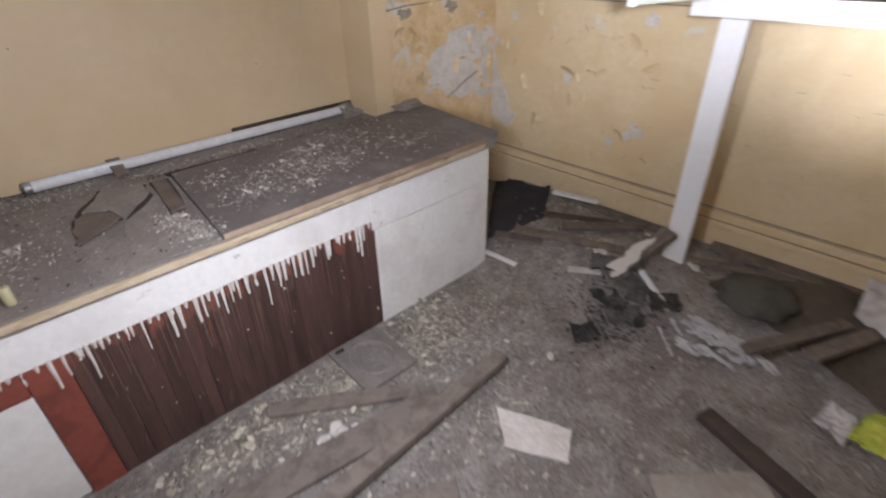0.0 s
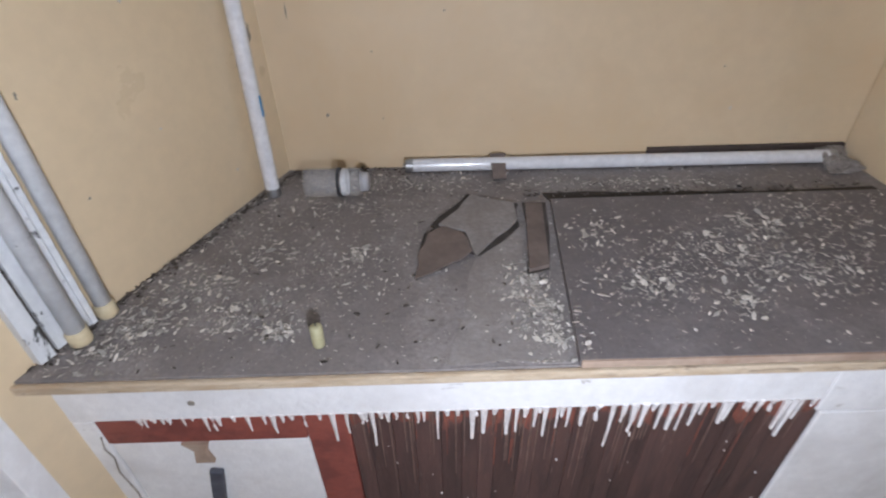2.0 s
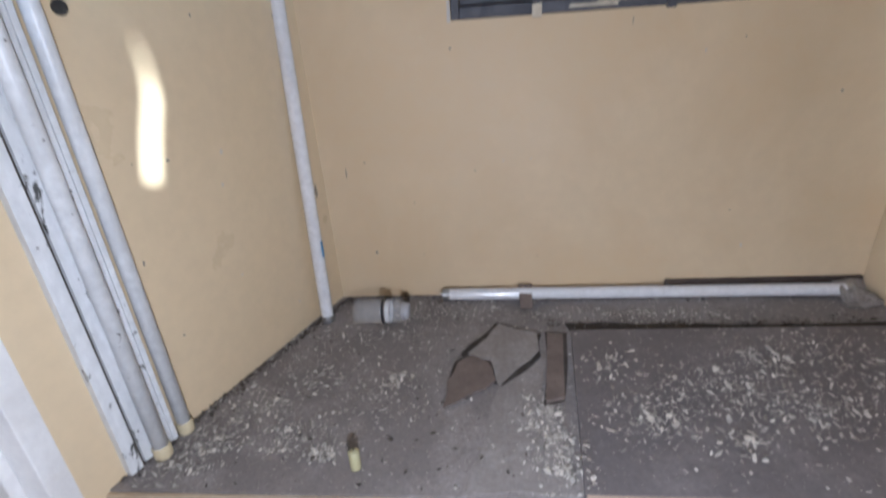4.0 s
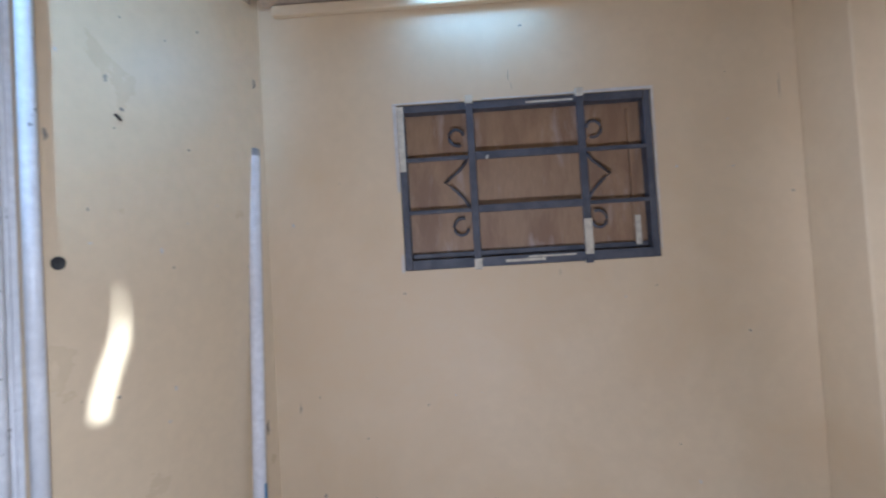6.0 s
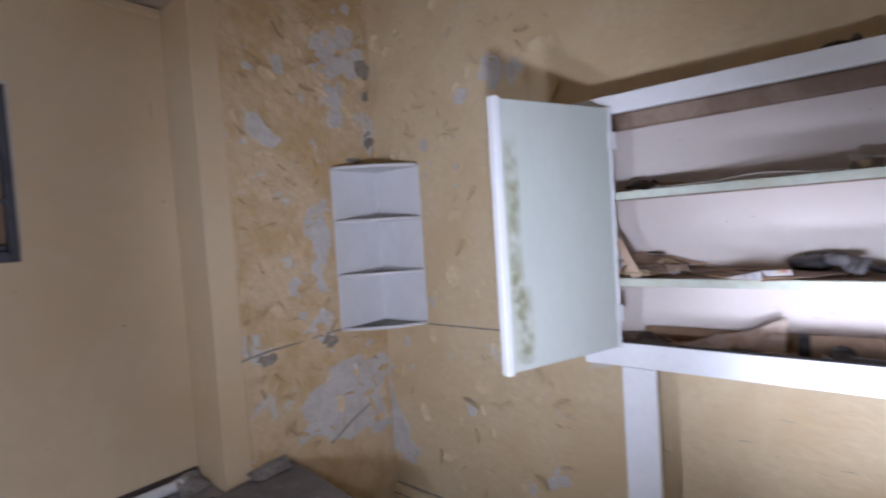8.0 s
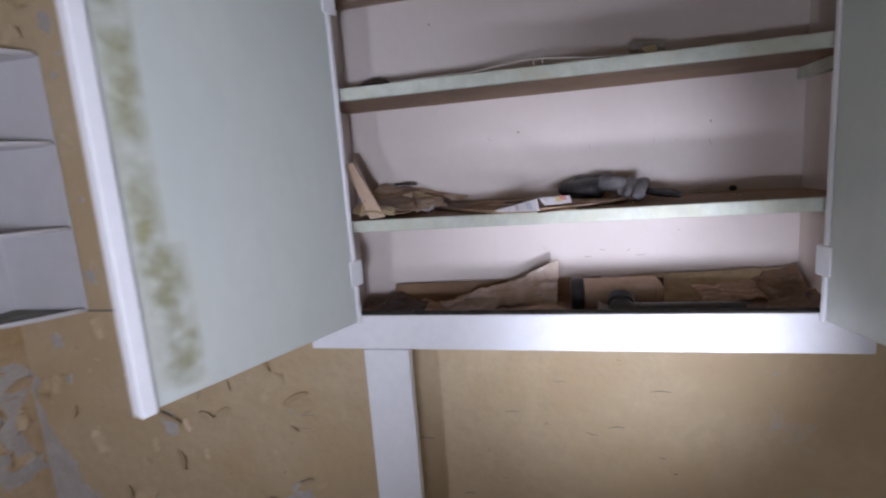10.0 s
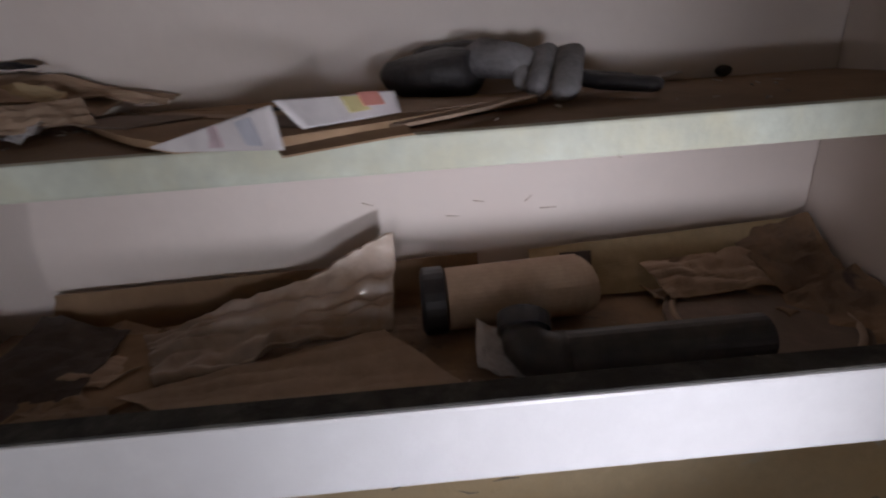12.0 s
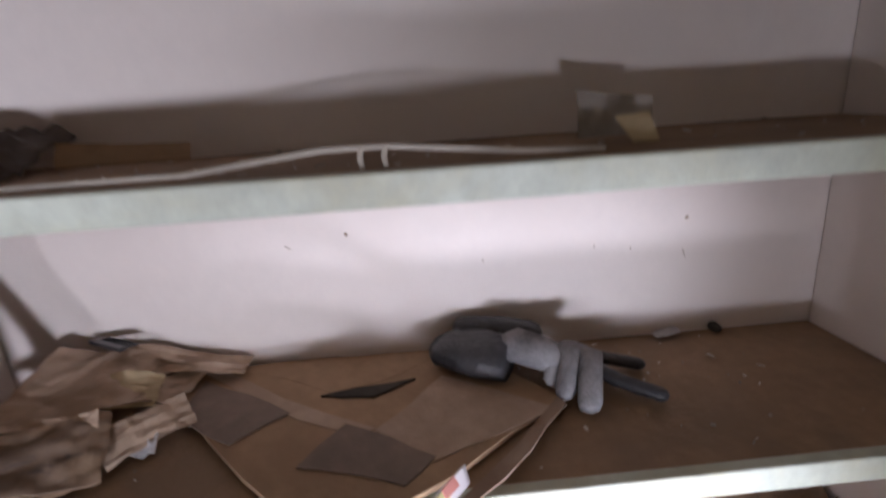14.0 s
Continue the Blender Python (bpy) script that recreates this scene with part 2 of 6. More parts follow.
M_PAPER = mat("tan_wrapping_paper", (0.50, 0.37, 0.27), (0.42, 0.30, 0.21), rough=0.75, scale=9, fine=60, bump=0.3, spread=0.15)
M_DARKPAPER = mat("dusty_dark_paper", (0.10, 0.08, 0.07), (0.15, 0.12, 0.10), rough=0.85, scale=10, bump=0.4)
M_TANBAG = mat("dusty_tan_plastic", (0.56, 0.45, 0.37), (0.38, 0.27, 0.19), rough=0.30, scale=14, fine=50, bump=0.3, coat=0.4)
M_FLOORPAPER = mat("stained_shelf_paper", (0.34, 0.225, 0.135), (0.20, 0.14, 0.10), rough=0.75, scale=8, fine=50, bump=0.5, third=(0.10, 0.08, 0.07), t_low=0.62, t_high=0.68, t_scale=16)
M_CREAMCARD = mat("yellowed_card", (0.55, 0.44, 0.27), (0.48, 0.37, 0.22), rough=0.75, scale=9, bump=0.2)
M_PAGE = mat("glossy_printed_page", (0.78, 0.74, 0.75), (0.70, 0.64, 0.66), rough=0.35, scale=18, bump=0.1)
M_RED = mat("red_print", (0.66, 0.28, 0.24), rough=0.4, scale=40, bump=0)
M_YELLOW = mat("yellow_print", (0.74, 0.66, 0.34), rough=0.4, scale=40, bump=0)
M_PINK = mat("pink_print", (0.72, 0.57, 0.61), rough=0.4, scale=40, bump=0)
M_GLOVEDARK = mat("black_rubber_glove", (0.026, 0.025, 0.028), (0.052, 0.050, 0.052), rough=0.42, scale=30, fine=200, bump=0.5)
M_GLOVEKNIT = mat("grey_dusty_knit", (0.27, 0.26, 0.27), (0.11, 0.105, 0.11), rough=0.85, scale=22, fine=260, bump=0.6)
M_CLOTH = mat("dark_navy_cloth", (0.022, 0.022, 0.032), (0.038, 0.036, 0.044), rough=0.95, scale=14, fine=200, bump=0.6)
M_CHAR = mat("charred_black_rag", (0.030, 0.028, 0.026), (0.09, 0.085, 0.075), rough=0.9, scale=16, fine=80, bump=0.9)
M_FOIL = mat("torn_white_plastic", (0.60, 0.585, 0.60), (0.40, 0.38, 0.385), rough=0.3, scale=14, bump=0.3)
M_BROWNSHEET = mat("brown_tarpaulin", (0.075, 0.062, 0.050), (0.11, 0.094, 0.077), rough=0.6, scale=5, fine=40, bump=0.4)
M_SACK = mat("dusty_grey_green_sacking", (0.085, 0.082, 0.070), (0.055, 0.051, 0.043), rough=0.85, scale=9, fine=120, bump=0.5)
M_GREEN = mat("lime_green_wrapper", (0.42, 0.52, 0.06), (0.60, 0.60, 0.12), rough=0.35, scale=10, bump=0.1)
M_CEIL = mat("stained_ceiling_board", (0.50, 0.41, 0.31), (0.40, 0.32, 0.24), rough=0.8, scale=3, bump=0.3)
M_PLATE = mat("dusty_grey_metal_plate", (0.24, 0.218, 0.20), (0.18, 0.16, 0.148), rough=0.65, scale=14, bump=0.4)
M_STUB = mat("yellow_candle_wax", (0.47, 0.44, 0.26), (0.38, 0.35, 0.20), rough=0.5, scale=40, bump=0.1)
M_WIRE = mat("dark_bent_wire", (0.05, 0.045, 0.04), rough=0.5, metal=0.4, bump=0)
M_CORD = mat("off_white_strip", (0.52, 0.47, 0.40), (0.42, 0.37, 0.31), rough=0.6, scale=20, bump=0.1)
M_PALEBLUE = mat("pale_blue_print", (0.60, 0.61, 0.69), rough=0.4, scale=40, bump=0)
M_GREYCARD = mat("grey_card", (0.36, 0.32, 0.28), (0.29, 0.25, 0.22), rough=0.85, scale=9, bump=0.2)
M_GREYCHAR = mat("ash_grey_rag", (0.13, 0.12, 0.11), (0.07, 0.065, 0.06), rough=0.9, scale=20, fine=90, bump=0.8)
M_FLOORCHIP = mat("dirty_floor_chips", (0.47, 0.42, 0.35), (0.33, 0.29, 0.24), rough=0.85, scale=30, bump=0.2, island=0.6)
M_FLAKE = mat("yellowed_plaster_flakes", (0.56, 0.52, 0.43), (0.40, 0.36, 0.28), rough=0.85, scale=30, bump=0.3, island=0.55)
M_COVER = mat("dust_caked_cover", (0.25, 0.185, 0.145), (0.19, 0.145, 0.115), rough=0.8, scale=12, fine=70, bump=0.4)
M_PALEDUST = mat("pale_dusty_board", (0.27, 0.243, 0.226), (0.34, 0.31, 0.29), rough=0.85, scale=10, fine=90, bump=0.5)
M_SCRAPBROWN = mat("dirty_brown_scrap", (0.195, 0.153, 0.131), (0.15, 0.118, 0.10), rough=0.75, scale=12, bump=0.4)
# dirt crumbs, and the flat dark pieces that stand in for shadow on the counter
M_CRUMBSHADE = mat("dark_crumbs_and_shade", (0.085, 0.070, 0.058), (0.14, 0.12, 0.10), rough=0.95, scale=30, bump=0.4, island=0.5)
M_SHELFDUST = mat("greenish_dark_dust", (0.20, 0.20, 0.165), (0.30, 0.30, 0.26), rough=0.95, scale=18, bump=0.4)
M_CAPGREY = mat("grey_white_plastic", (0.46, 0.46, 0.48), (0.38, 0.38, 0.40), rough=0.35, scale=20, bump=0.05)
M_BLUE = mat("blue_sticker", (0.10, 0.30, 0.55), rough=0.5, bump=0)



def mould_film(name, colour, along, across):
    """A blotchy see-through film that thins out towards the edges of its sheet; along and across: which generated axes run with and over the band."""
    m = bpy.data.materials.new(name)
    m.use_nodes = True
    nt = m.node_tree
    bsdf = nt.nodes["Principled BSDF"]
    bsdf.inputs["Base Color"].default_value = (*colour, 1)
    bsdf.inputs["Roughness"].default_value = 0.8
    coord, split, geo = nt.nodes.new("ShaderNodeTexCoord"), nt.nodes.new("ShaderNodeSeparateXYZ"), nt.nodes.new("ShaderNodeNewGeometry")
    nt.links.new(coord.outputs["Generated"], split.inputs[0])

    def maths(kind, a, b=0.0):
        n = nt.nodes.new("ShaderNodeMath")
        n.operation, n.use_clamp = kind, kind == "MULTIPLY"
        for socket, v in zip(n.inputs, (a, b)):
            if isinstance(v, float):
                socket.default_value = v
            else:
                nt.links.new(v, socket)
        return n.outputs[0]

    def hump(axis):
        v = split.outputs[axis]
        return maths("MULTIPLY", maths("MULTIPLY", v, maths("SUBTRACT", 1.0, v)), 4.0)

    total = maths("MULTIPLY", hump(across), maths("POWER", hump(along), 0.4))
    for scale, low, high in ((9.0, 0.30, 0.62), (45.0, 0.25, 0.75)):
        tex, ramp = nt.nodes.new("ShaderNodeTexNoise"), nt.nodes.new("ShaderNodeMapRange")
        tex.inputs["Scale"].default_value, tex.inputs["Detail"].default_value = scale, 6.0
        ramp.inputs["From Min"].default_value, ramp.inputs["From Max"].default_value = low, high
        nt.links.new(geo.outputs["Position"], tex.inputs["Vector"])
        nt.links.new(tex.outputs[0], ramp.inputs["Value"])
        total = maths("MULTIPLY", total, ramp.outputs[0])
    nt.links.new(maths("MULTIPLY", total, 0.5), bsdf.inputs["Alpha"])
    return m


M_MOULDFILM = mould_film("green_mould_film", (0.40, 0.38, 0.17), 2, 0)

# ---- building helpers ----
def part(name, bm, material, parent=None, label="", smooth=False):
    me = bpy.data.meshes.new(name)
    bm.normal_update()
    bm.to_mesh(me)
    bm.free()
    me.materials.append(material)
    if smooth:
        me.shade_smooth()
    ob = new(name, me)
    if parent is not None:
        ob.parent = parent
    if label:
        tagged(ob, label)
    return ob


def thing(name, label, category, group="", kind=""):
    return tagged(new(name), label, category, group, kind)


def block(x0, x1, y0, y1, z0, z1, bevel=0.0):
    bm = bmesh.new()
    bmesh.ops.create_cube(bm, size=1)
    for v in bm.verts:
        v.co = Vector(((x0 + x1) / 2 + v.co.x * (x1 - x0), (y0 + y1) / 2 + v.co.y * (y1 - y0), (z0 + z1) / 2 + v.co.z * (z1 - z0)))
    if bevel:
        bmesh.ops.bevel(bm, geom=bm.edges[:], offset=bevel, segments=2, affect="EDGES", profile=0.6)
    return bm


def moved(bm, m):
    bmesh.ops.transform(bm, matrix=m, verts=bm.verts[:])
    return bm


def prism(points, z0, z1):
    """Upright prism over a plan polygon."""
    bm = bmesh.new()
    low = [bm.verts.new((x, y, z0)) for x, y in points]
    top = [bm.verts.new((x, y, z1)) for x, y in points]
    bm.faces.new(low[::-1])
    bm.faces.new(top)
    for i in range(len(points)):
        j = (i + 1) % len(points)
        bm.faces.new((low[i], low[j], top[j], top[i]))
    bmesh.ops.recalc_face_normals(bm, faces=bm.faces[:])
    return bm


def rod(path, radii, seg=14, flat=1.0, cap=True, wobble=0.0):
    """A tube swept along a path with rounded ends; radii one or one per point."""
    pts = [Vector(p) for p in path]
    if not isinstance(radii, (list, tuple)):
        radii = [radii] * len(pts)
    bm = bmesh.new()
    rings = []
    up = Vector((0, 0, 1))
    for i, p in enumerate(pts):
        d = (pts[min(i + 1, len(pts) - 1)] - pts[max(i - 1, 0)]).normalized()
        side = d.cross(up)
        if side.length < 0.05:
            side = d.cross(Vector((1, 0, 0)))
        side.normalize()
        over = side.cross(d)
        ring = []
        for k in range(seg):
            a = 2 * math.pi * k / seg
            off = side * math.cos(a) * radii[i] + over * math.sin(a) * radii[i] * flat
            if wobble:
                off *= 1 + wobble * noise.noise((p + off) * 60)
            ring.append(bm.verts.new(p + off))
        rings.append(ring)
    for a, b in zip(rings, rings[1:]):
        for k in range(seg):
            bm.faces.new((a[k], a[(k + 1) % seg], b[(k + 1) % seg], b[k]))
    if cap:
        bm.faces.new(rings[0][::-1])
        bm.faces.new(rings[-1])
    bmesh.ops.recalc_face_normals(bm, faces=bm.faces[:])
    return bm


def finger(path, radius, flat=0.85):
    """A rod with rounded tips, for soft shapes."""
    pts = [Vector(p) for p in path]
    a, b = (pts[0] - pts[1]).normalized(), (pts[-1] - pts[-2]).normalized()
    full = [pts[0] + a * radius * 0.9, pts[0] + a * radius * 0.6, *pts, pts[-1] + b * radius * 0.6, pts[-1] + b * radius * 0.9]
    return rod(full, [radius * 0.35, radius * 0.8, *[radius] * len(pts), radius * 0.8, radius * 0.35], 12, flat, True, 0.18)


def sheet(corners, amp=0.01, thick=0.0015, n=18, seed=0, fold=9.0, ragged=0.0, rest=None, pleat=0.0):
    """A crumpled sheet over four corners, with thickness and, if wanted, torn edges."""
    a, b, c, d = [Vector(p) for p in corners]
    normal = (b - a).cross(d - a).normalized()
    if normal.z < 0:
        normal = -normal
    bm = bmesh.new()
    grids = []
    off = Vector((seed * 3.1, seed * 1.7, seed))
    for layer in (0, 1):
        g = []
        for i in range(n + 1):
            for j in range(n + 1):
                u, v = i / n, j / n
                p = a.lerp(b, u).lerp(d.lerp(c, u), v)
                if ragged and (i in (0, n) or j in (0, n)):
                    p = p + ((a + b + c + d) / 4 - p) * ragged * (0.5 + 0.5 * noise.noise(p * 45 + off))
                w = noise.noise(p * fold + off) + 0.6 * abs(noise.noise(p * fold * 2.3 + off)) + 0.25 * noise.noise(p * fold * 6 + off)
                w += pleat * abs(noise.noise(Vector((u * 4.5 + 1.0 * v, v * 1.6, seed))))
                p = p + normal * (w * amp + (thick if layer else 0))
                if rest is not None and p.z < rest + (thick if layer else 0):
                    p.z = rest + (thick if layer else 0)
                g.append(bm.verts.new(p))
        grids.append(g)
    k = n + 1
    for layer, g in enumerate(grids):
        for i in range(n):
            for j in range(n):
                f = (g[i * k + j], g[(i + 1) * k + j], g[(i + 1) * k + j + 1], g[i * k + j + 1])
                bm.faces.new(f if layer else f[::-1])
    lo, hi = grids
    rim = [(i, 0) for i in range(n)] + [(n, j) for j in range(n)] + [(i, n) for i in range(n, 0, -1)] + [(0, j) for j in range(n, 0, -1)]
    for q, (i, j) in enumerate(rim):
        i2, j2 = rim[(q + 1) % len(rim)]
        bm.faces.new((lo[i * k + j], lo[i2 * k + j2], hi[i2 * k + j2], hi[i * k + j]))
    bmesh.ops.recalc_face_normals(bm, faces=bm.faces[:])
    return bm


def blob(centre, radius, n=11, rough=0.3, seed=0, squash=1.0):
    """An irregular flat-sided patch outline as plan points around a centre."""
    rnd = random.Random(seed)
    turn = rnd.random() * 6
    return [(centre[0] + radius * math.cos(turn + 2 * math.pi * i / n) * (1 + rough * (rnd.random() * 2 - 1)),
             centre[1] + squash * radius * math.sin(turn + 2 * math.pi * i / n) * (1 + rough * (rnd.random() * 2 - 1))) for i in range(n)]


def fray(points, levels=3, amp=0.22, seed=0):
    """Roughens an outline by shifting the middles of its sides."""
    rn = random.Random(seed)
    pts = [Vector(p) for p in points]
    for _ in range(levels):
        more = []
        for i, p in enumerate(pts):
            q = pts[(i + 1) % len(pts)]
            d = q - p
            more += [p, (p + q) / 2 + Vector((-d.y, d.x)) * amp * (rn.random() * 2 - 1)]
        pts = more
    return [(p.x, p.y) for p in pts]


def wall_patch(name, outline, frame_m, material, parent, lift=0.003):
    """A thin flat flake lying on a wall; outline in the wall's own (along, up) metres."""
    return part(name, moved(prism(fray(outline, 3 if len(outline) < 30 else 1, 0.24, int(outline[0][0] * 9999)), 0.0, lift), frame_m), material, parent)


def chips(name, count, place, seed, lo, hi, material, label, category):
    """Thousands of paint chips and crumbs in one mesh; place(rnd) gives a spot and the support's height."""
    rnd = random.Random(seed)
    verts, faces = [], []
    for _ in range(count):
        x, y, z = place(rnd)
        s = lo + (hi - lo) * rnd.random() ** 2.2
        turn, tilt, lean = rnd.random() * 6.3, rnd.gauss(0, 0.28), rnd.gauss(0, 0.28)
        m = Matrix.Translation((x, y, z + 0.0012 + s * 0.5 * (abs(math.sin(tilt)) + abs(math.sin(lean))))) @ Euler((tilt, lean, turn)).to_matrix().to_4x4()
        k = rnd.choice((4, 5, 5, 6))
        base = len(verts)
        ratio = 0.16 + 0.5 * rnd.random()
        ring = [(s * math.cos(6.283 * i / k) * (0.55 + 0.8 * rnd.random()), s * ratio * math.sin(6.283 * i / k) * (0.7 + 0.5 * rnd.random())) for i in range(k)]
        h = 0.0005 + 0.04 * s
        verts += [m @ Vector((u, v, 0)) for u, v in ring] + [m @ Vector((u * 0.9, v * 0.9, h)) for u, v in ring]
        faces.append(tuple(base + k + i for i in range(k)))
        for i in range(k):
            j = (i + 1) % k
            faces.append((base + i, base + j, base + k + j, base + k + i))
    me = bpy.data.meshes.new(name)
    me.from_pydata([tuple(v) for v in verts], [], faces)
    me.materials.append(material)
    return tagged(new(name, me), label, category, kind="stuff")


# ---- structure ----
H = 2.60
SOFFIT = 2.245
NW = Vector((-0.052, 2.30))
SW = Vector((-0.350, 1.495))
WALL_DIR = (SW - NW).normalized()
WALL_IN = Vector((-WALL_DIR.y, WALL_DIR.x))
if WALL_IN.x < 0:
    WALL_IN = -WALL_IN


def heap(x, y):
    """Height of the swept-up rubble along the east wall."""
    s = max(0.0, min(1.0, (x - 1.60) / 0.48))
    e = max(0.0, min(1.0, (2.05 - y) / 0.25))
    base = 0.130 * s * s * (3 - 2 * s) * (0.45 + 0.55 * e)
    return base + 0.012 * noise.noise(Vector((x * 6, y * 6, 0))) * (0.3 + s) + 0.004


floor = tagged(part("floor", block(-1.6, 2.5, -1.65, 2.5, -0.12, 0.0), M_FLOOR), "grey dirty concrete floor strewn with paint chips", "floor", kind="structure")
bm = bmesh.new()
nx, ny = 60, 64
grid = [[bm.verts.new((-0.6 + 2.93 * i / nx, -0.6 + 2.68 * j / ny, heap(-0.6 + 2.93 * i / nx, -0.6 + 2.68 * j / ny))) for j in range(ny + 1)] for i in range(nx + 1)]
for i in range(nx):
    for j in range(ny):
        bm.faces.new((grid[i][j], grid[i + 1][j], grid[i + 1][j + 1], grid[i][j + 1]))
tagged(part("rubble_dirt", bm, M_RUBBLE, smooth=True), "grey-brown layer of dirt and rubble heaped along the wall", "rubble", kind="stuff")

tagged(part("ceiling", block(-1.6, 2.5, -1.65, 2.5, H, H + 0.06), M_CEIL), "stained board ceiling", "ceiling", kind="structure")
bm = bmesh.new()
for x0, x1, y0, y1 in ((-0.30, -0.062, 2.096, 2.299), (-0.030, 0.44, 2.096, 2.299), (-0.062, -0.030, 2.096, 2.20), (0.44, 0.80, 2.096, 2.150), (0.80, 1.554, 2.096, 2.299)):
    b = block(x0, x1, y0, y1, SOFFIT, SOFFIT + 0.04)
    me = bpy.data.meshes.new("joined")
    b.to_mesh(me)
    bm.from_mesh(me)
    b.free()
    bpy.data.meshes.remove(me)
tagged(part("soffit", bm, M_CEIL), "low stained soffit over the window, with a gap letting in daylight", "soffit", kind="structure")
tagged(part("trim", block(0.0, 1.55, 2.272, 2.298, 2.208, 2.240, 0.006), M_WALL), "thin painted cornice batten under the ceiling", "trim", kind="structure")

# window wall with its real opening
WX0, WX1, WZ0, WZ1 = 0.358, 1.122, 1.414, 1.917
wall_north = tagged(new("wall_north"), "cream gloss painted wall around a barred window", "wall", kind="structure")
part("wall_face", block(-0.30, WX0, 2.30, 2.45, 0, H), M_WALL, wall_north)
part("wall_face", block(WX1, 1.70, 2.30, 2.45, 0, H), M_WALL, wall_north)
part("wall_face", block(WX0, WX1, 2.30, 2.45, 0, WZ0), M_WALL, wall_north)
part("wall_face", block(WX0, WX1, 2.30, 2.45, WZ1, H), M_WALL, wall_north)
part("pilaster", block(1.555, 1.650, 2.094, 2.2985, 0, H, 0.006), M_WALL, wall_north)
wall_ne = tagged(part("wall_north_east", block(1.6505, 2.48, 2.095, 2.298, 0, H, 0.004), M_WORN), "ochre painted wall with peeling flaking paint", "wall", kind="structure")
wall_e = tagged(part("wall_east", block(2.337, 2.48, -1.6, 2.094, 0, H), M_EAST), "cream painted wall with chipped plaster spots", "wall", kind="structure")
out = SW - WALL_IN * 0.12
out2 = NW - WALL_IN * 0.12
wall_w = tagged(part("wall_west", prism([NW + Vector((0.0, 0.0)), SW, out, out2], 0, H), M_GLOSS), "slanted glossy cream enamelled wall", "wall", kind="structure")
# out of view; both openings are added to light the slanted wall
wall_s = tagged(new("wall_south"), "cream painted unseen rear wall with openings added for a bluish patch and a sun streak", "wall", kind="structure")
for x0, x1, z0, z1 in ((-1.6, 0.18, 0, H), (1.02, 1.640, 0, H), (1.850, 2.5, 0, H), (0.18, 1.02, 0, 2.22), (0.18, 1.02, 2.50, H), (1.640, 1.850, 0, 1.66), (1.640, 1.850, 2.05, H)):
    part("wall_face", block(x0, x1, -1.65, -1.5, z0, z1), M_WALL, wall_s)
# added boards out of view, with a tapering gap between them that shapes the sun streak
ON_SLIT = Matrix(((1, 0, 0, 0), (0, 0, -1, -1.571), (0, 1, 0, 0), (0, 0, 0, 1)))
gap_a = [(1.720, 1.70), (1.7115, 1.70), (1.715, 1.73), (1.7325, 1.795), (1.7575, 1.865), (1.766, 1.915), (1.7675, 2.0)]
gap_b = [(1.7715, 2.0), (1.776, 1.915), (1.7775, 1.865), (1.7545, 1.795), (1.737, 1.73), (1.7315, 1.70), (1.7205, 1.70)]
for outline in ([(1.6405, 1.661), (1.720, 1.661)] + gap_a + [(1.768, 2.049), (1.6405, 2.049)], [(1.7205, 1.661), (1.8495, 1.661), (1.8495, 2.049), (1.7685, 2.049)] + gap_b):
    part("slit_board", moved(prism(outline, 0.0, 0.008), ON_SLIT), M_CEIL, wall_s, "unseen added board that shapes the sun streak")
tagged(part("wall_far_west", block(-1.75, -1.6, -1.65, 2.5, 0, H), M_WALL), "cream painted far wall", "wall", kind="structure")
tagged(part("wall_behind", block(-1.6, -0.47, 1.9, 2.05, 0, H), M_WALL), "cream painted wall behind the slanted one", "wall", kind="structure")

# east skirting with a moulded top
skirt = tagged(new("baseboard"), "cream painted moulded skirting along the wall", "skirting", kind="structure")
part("board", block(2.314, 2.3365, -1.4, 2.09, 0, 0.222, 0.003), M_EAST, skirt)
part("moulding", block(2.300, 2.3365, -1.4, 2.09, 0.224, 0.250, 0.006), M_EAST, skirt)
part("bead", block(2.312, 2.3365, -1.4, 2.09, 0.252, 0.288, 0.006), M_EAST, skirt)

# grime and shade along the moulding, put in as thin dark strips
part("grime_line", block(2.3305, 2.3367, -1.4, 2.09, 0.2885, 0.2945, 0.001), M_DARKDAMP, skirt, "dark line of grime and shade")
part("grime_line", block(2.3105, 2.3364, -1.4, 2.09, 0.2506, 0.2516), M_DARKDAMP, skirt, "dark line of grime and shade")

# frames of reference on the walls: (along, up) -> world
ON_NE = Matrix(((1, 0, 0, 0), (0, 0, -1, 2.0948), (0, 1, 0, 0), (0, 0, 0, 1)))
ON_E = Matrix(((0, 0, -1, 2.3368), (1, 0, 0, 0), (0, 1, 0, 0), (0, 0, 0, 1)))
wd = -WALL_DIR
ON_W = Matrix(((wd.x, 0, WALL_IN.x, SW.x), (wd.y, 0, WALL_IN.y, SW.y), (0, 1, 0, 0), (0, 0, 0, 1)))

# bare plaster patches, lifted scabs and damp spots
big = [(1.83, 0.69), (1.90, 0.72), (1.87, 0.78), (1.93, 0.84), (1.99, 0.85), (2.02, 0.905), (2.13, 0.915), (2.21, 0.885), (2.30, 0.90), (2.334, 0.86),
       (2.334, 0.56), (2.26, 0.55), (2.20, 0.59), (2.10, 0.58), (2.01, 0.60), (1.96, 0.65), (1.89, 0.655)]
wall_patch("bare_patch", big, ON_NE, M_PLASTER, wall_ne)
wall_patch("bare_patch", [(2.05, 2.10), (2.04, 2.20), (2.10, 2.235), (2.30, 2.235), (2.31, 2.15), (2.27, 2.08), (2.19, 2.12), (2.12, 2.07)], ON_NE, M_PLASTER, wall_ne)
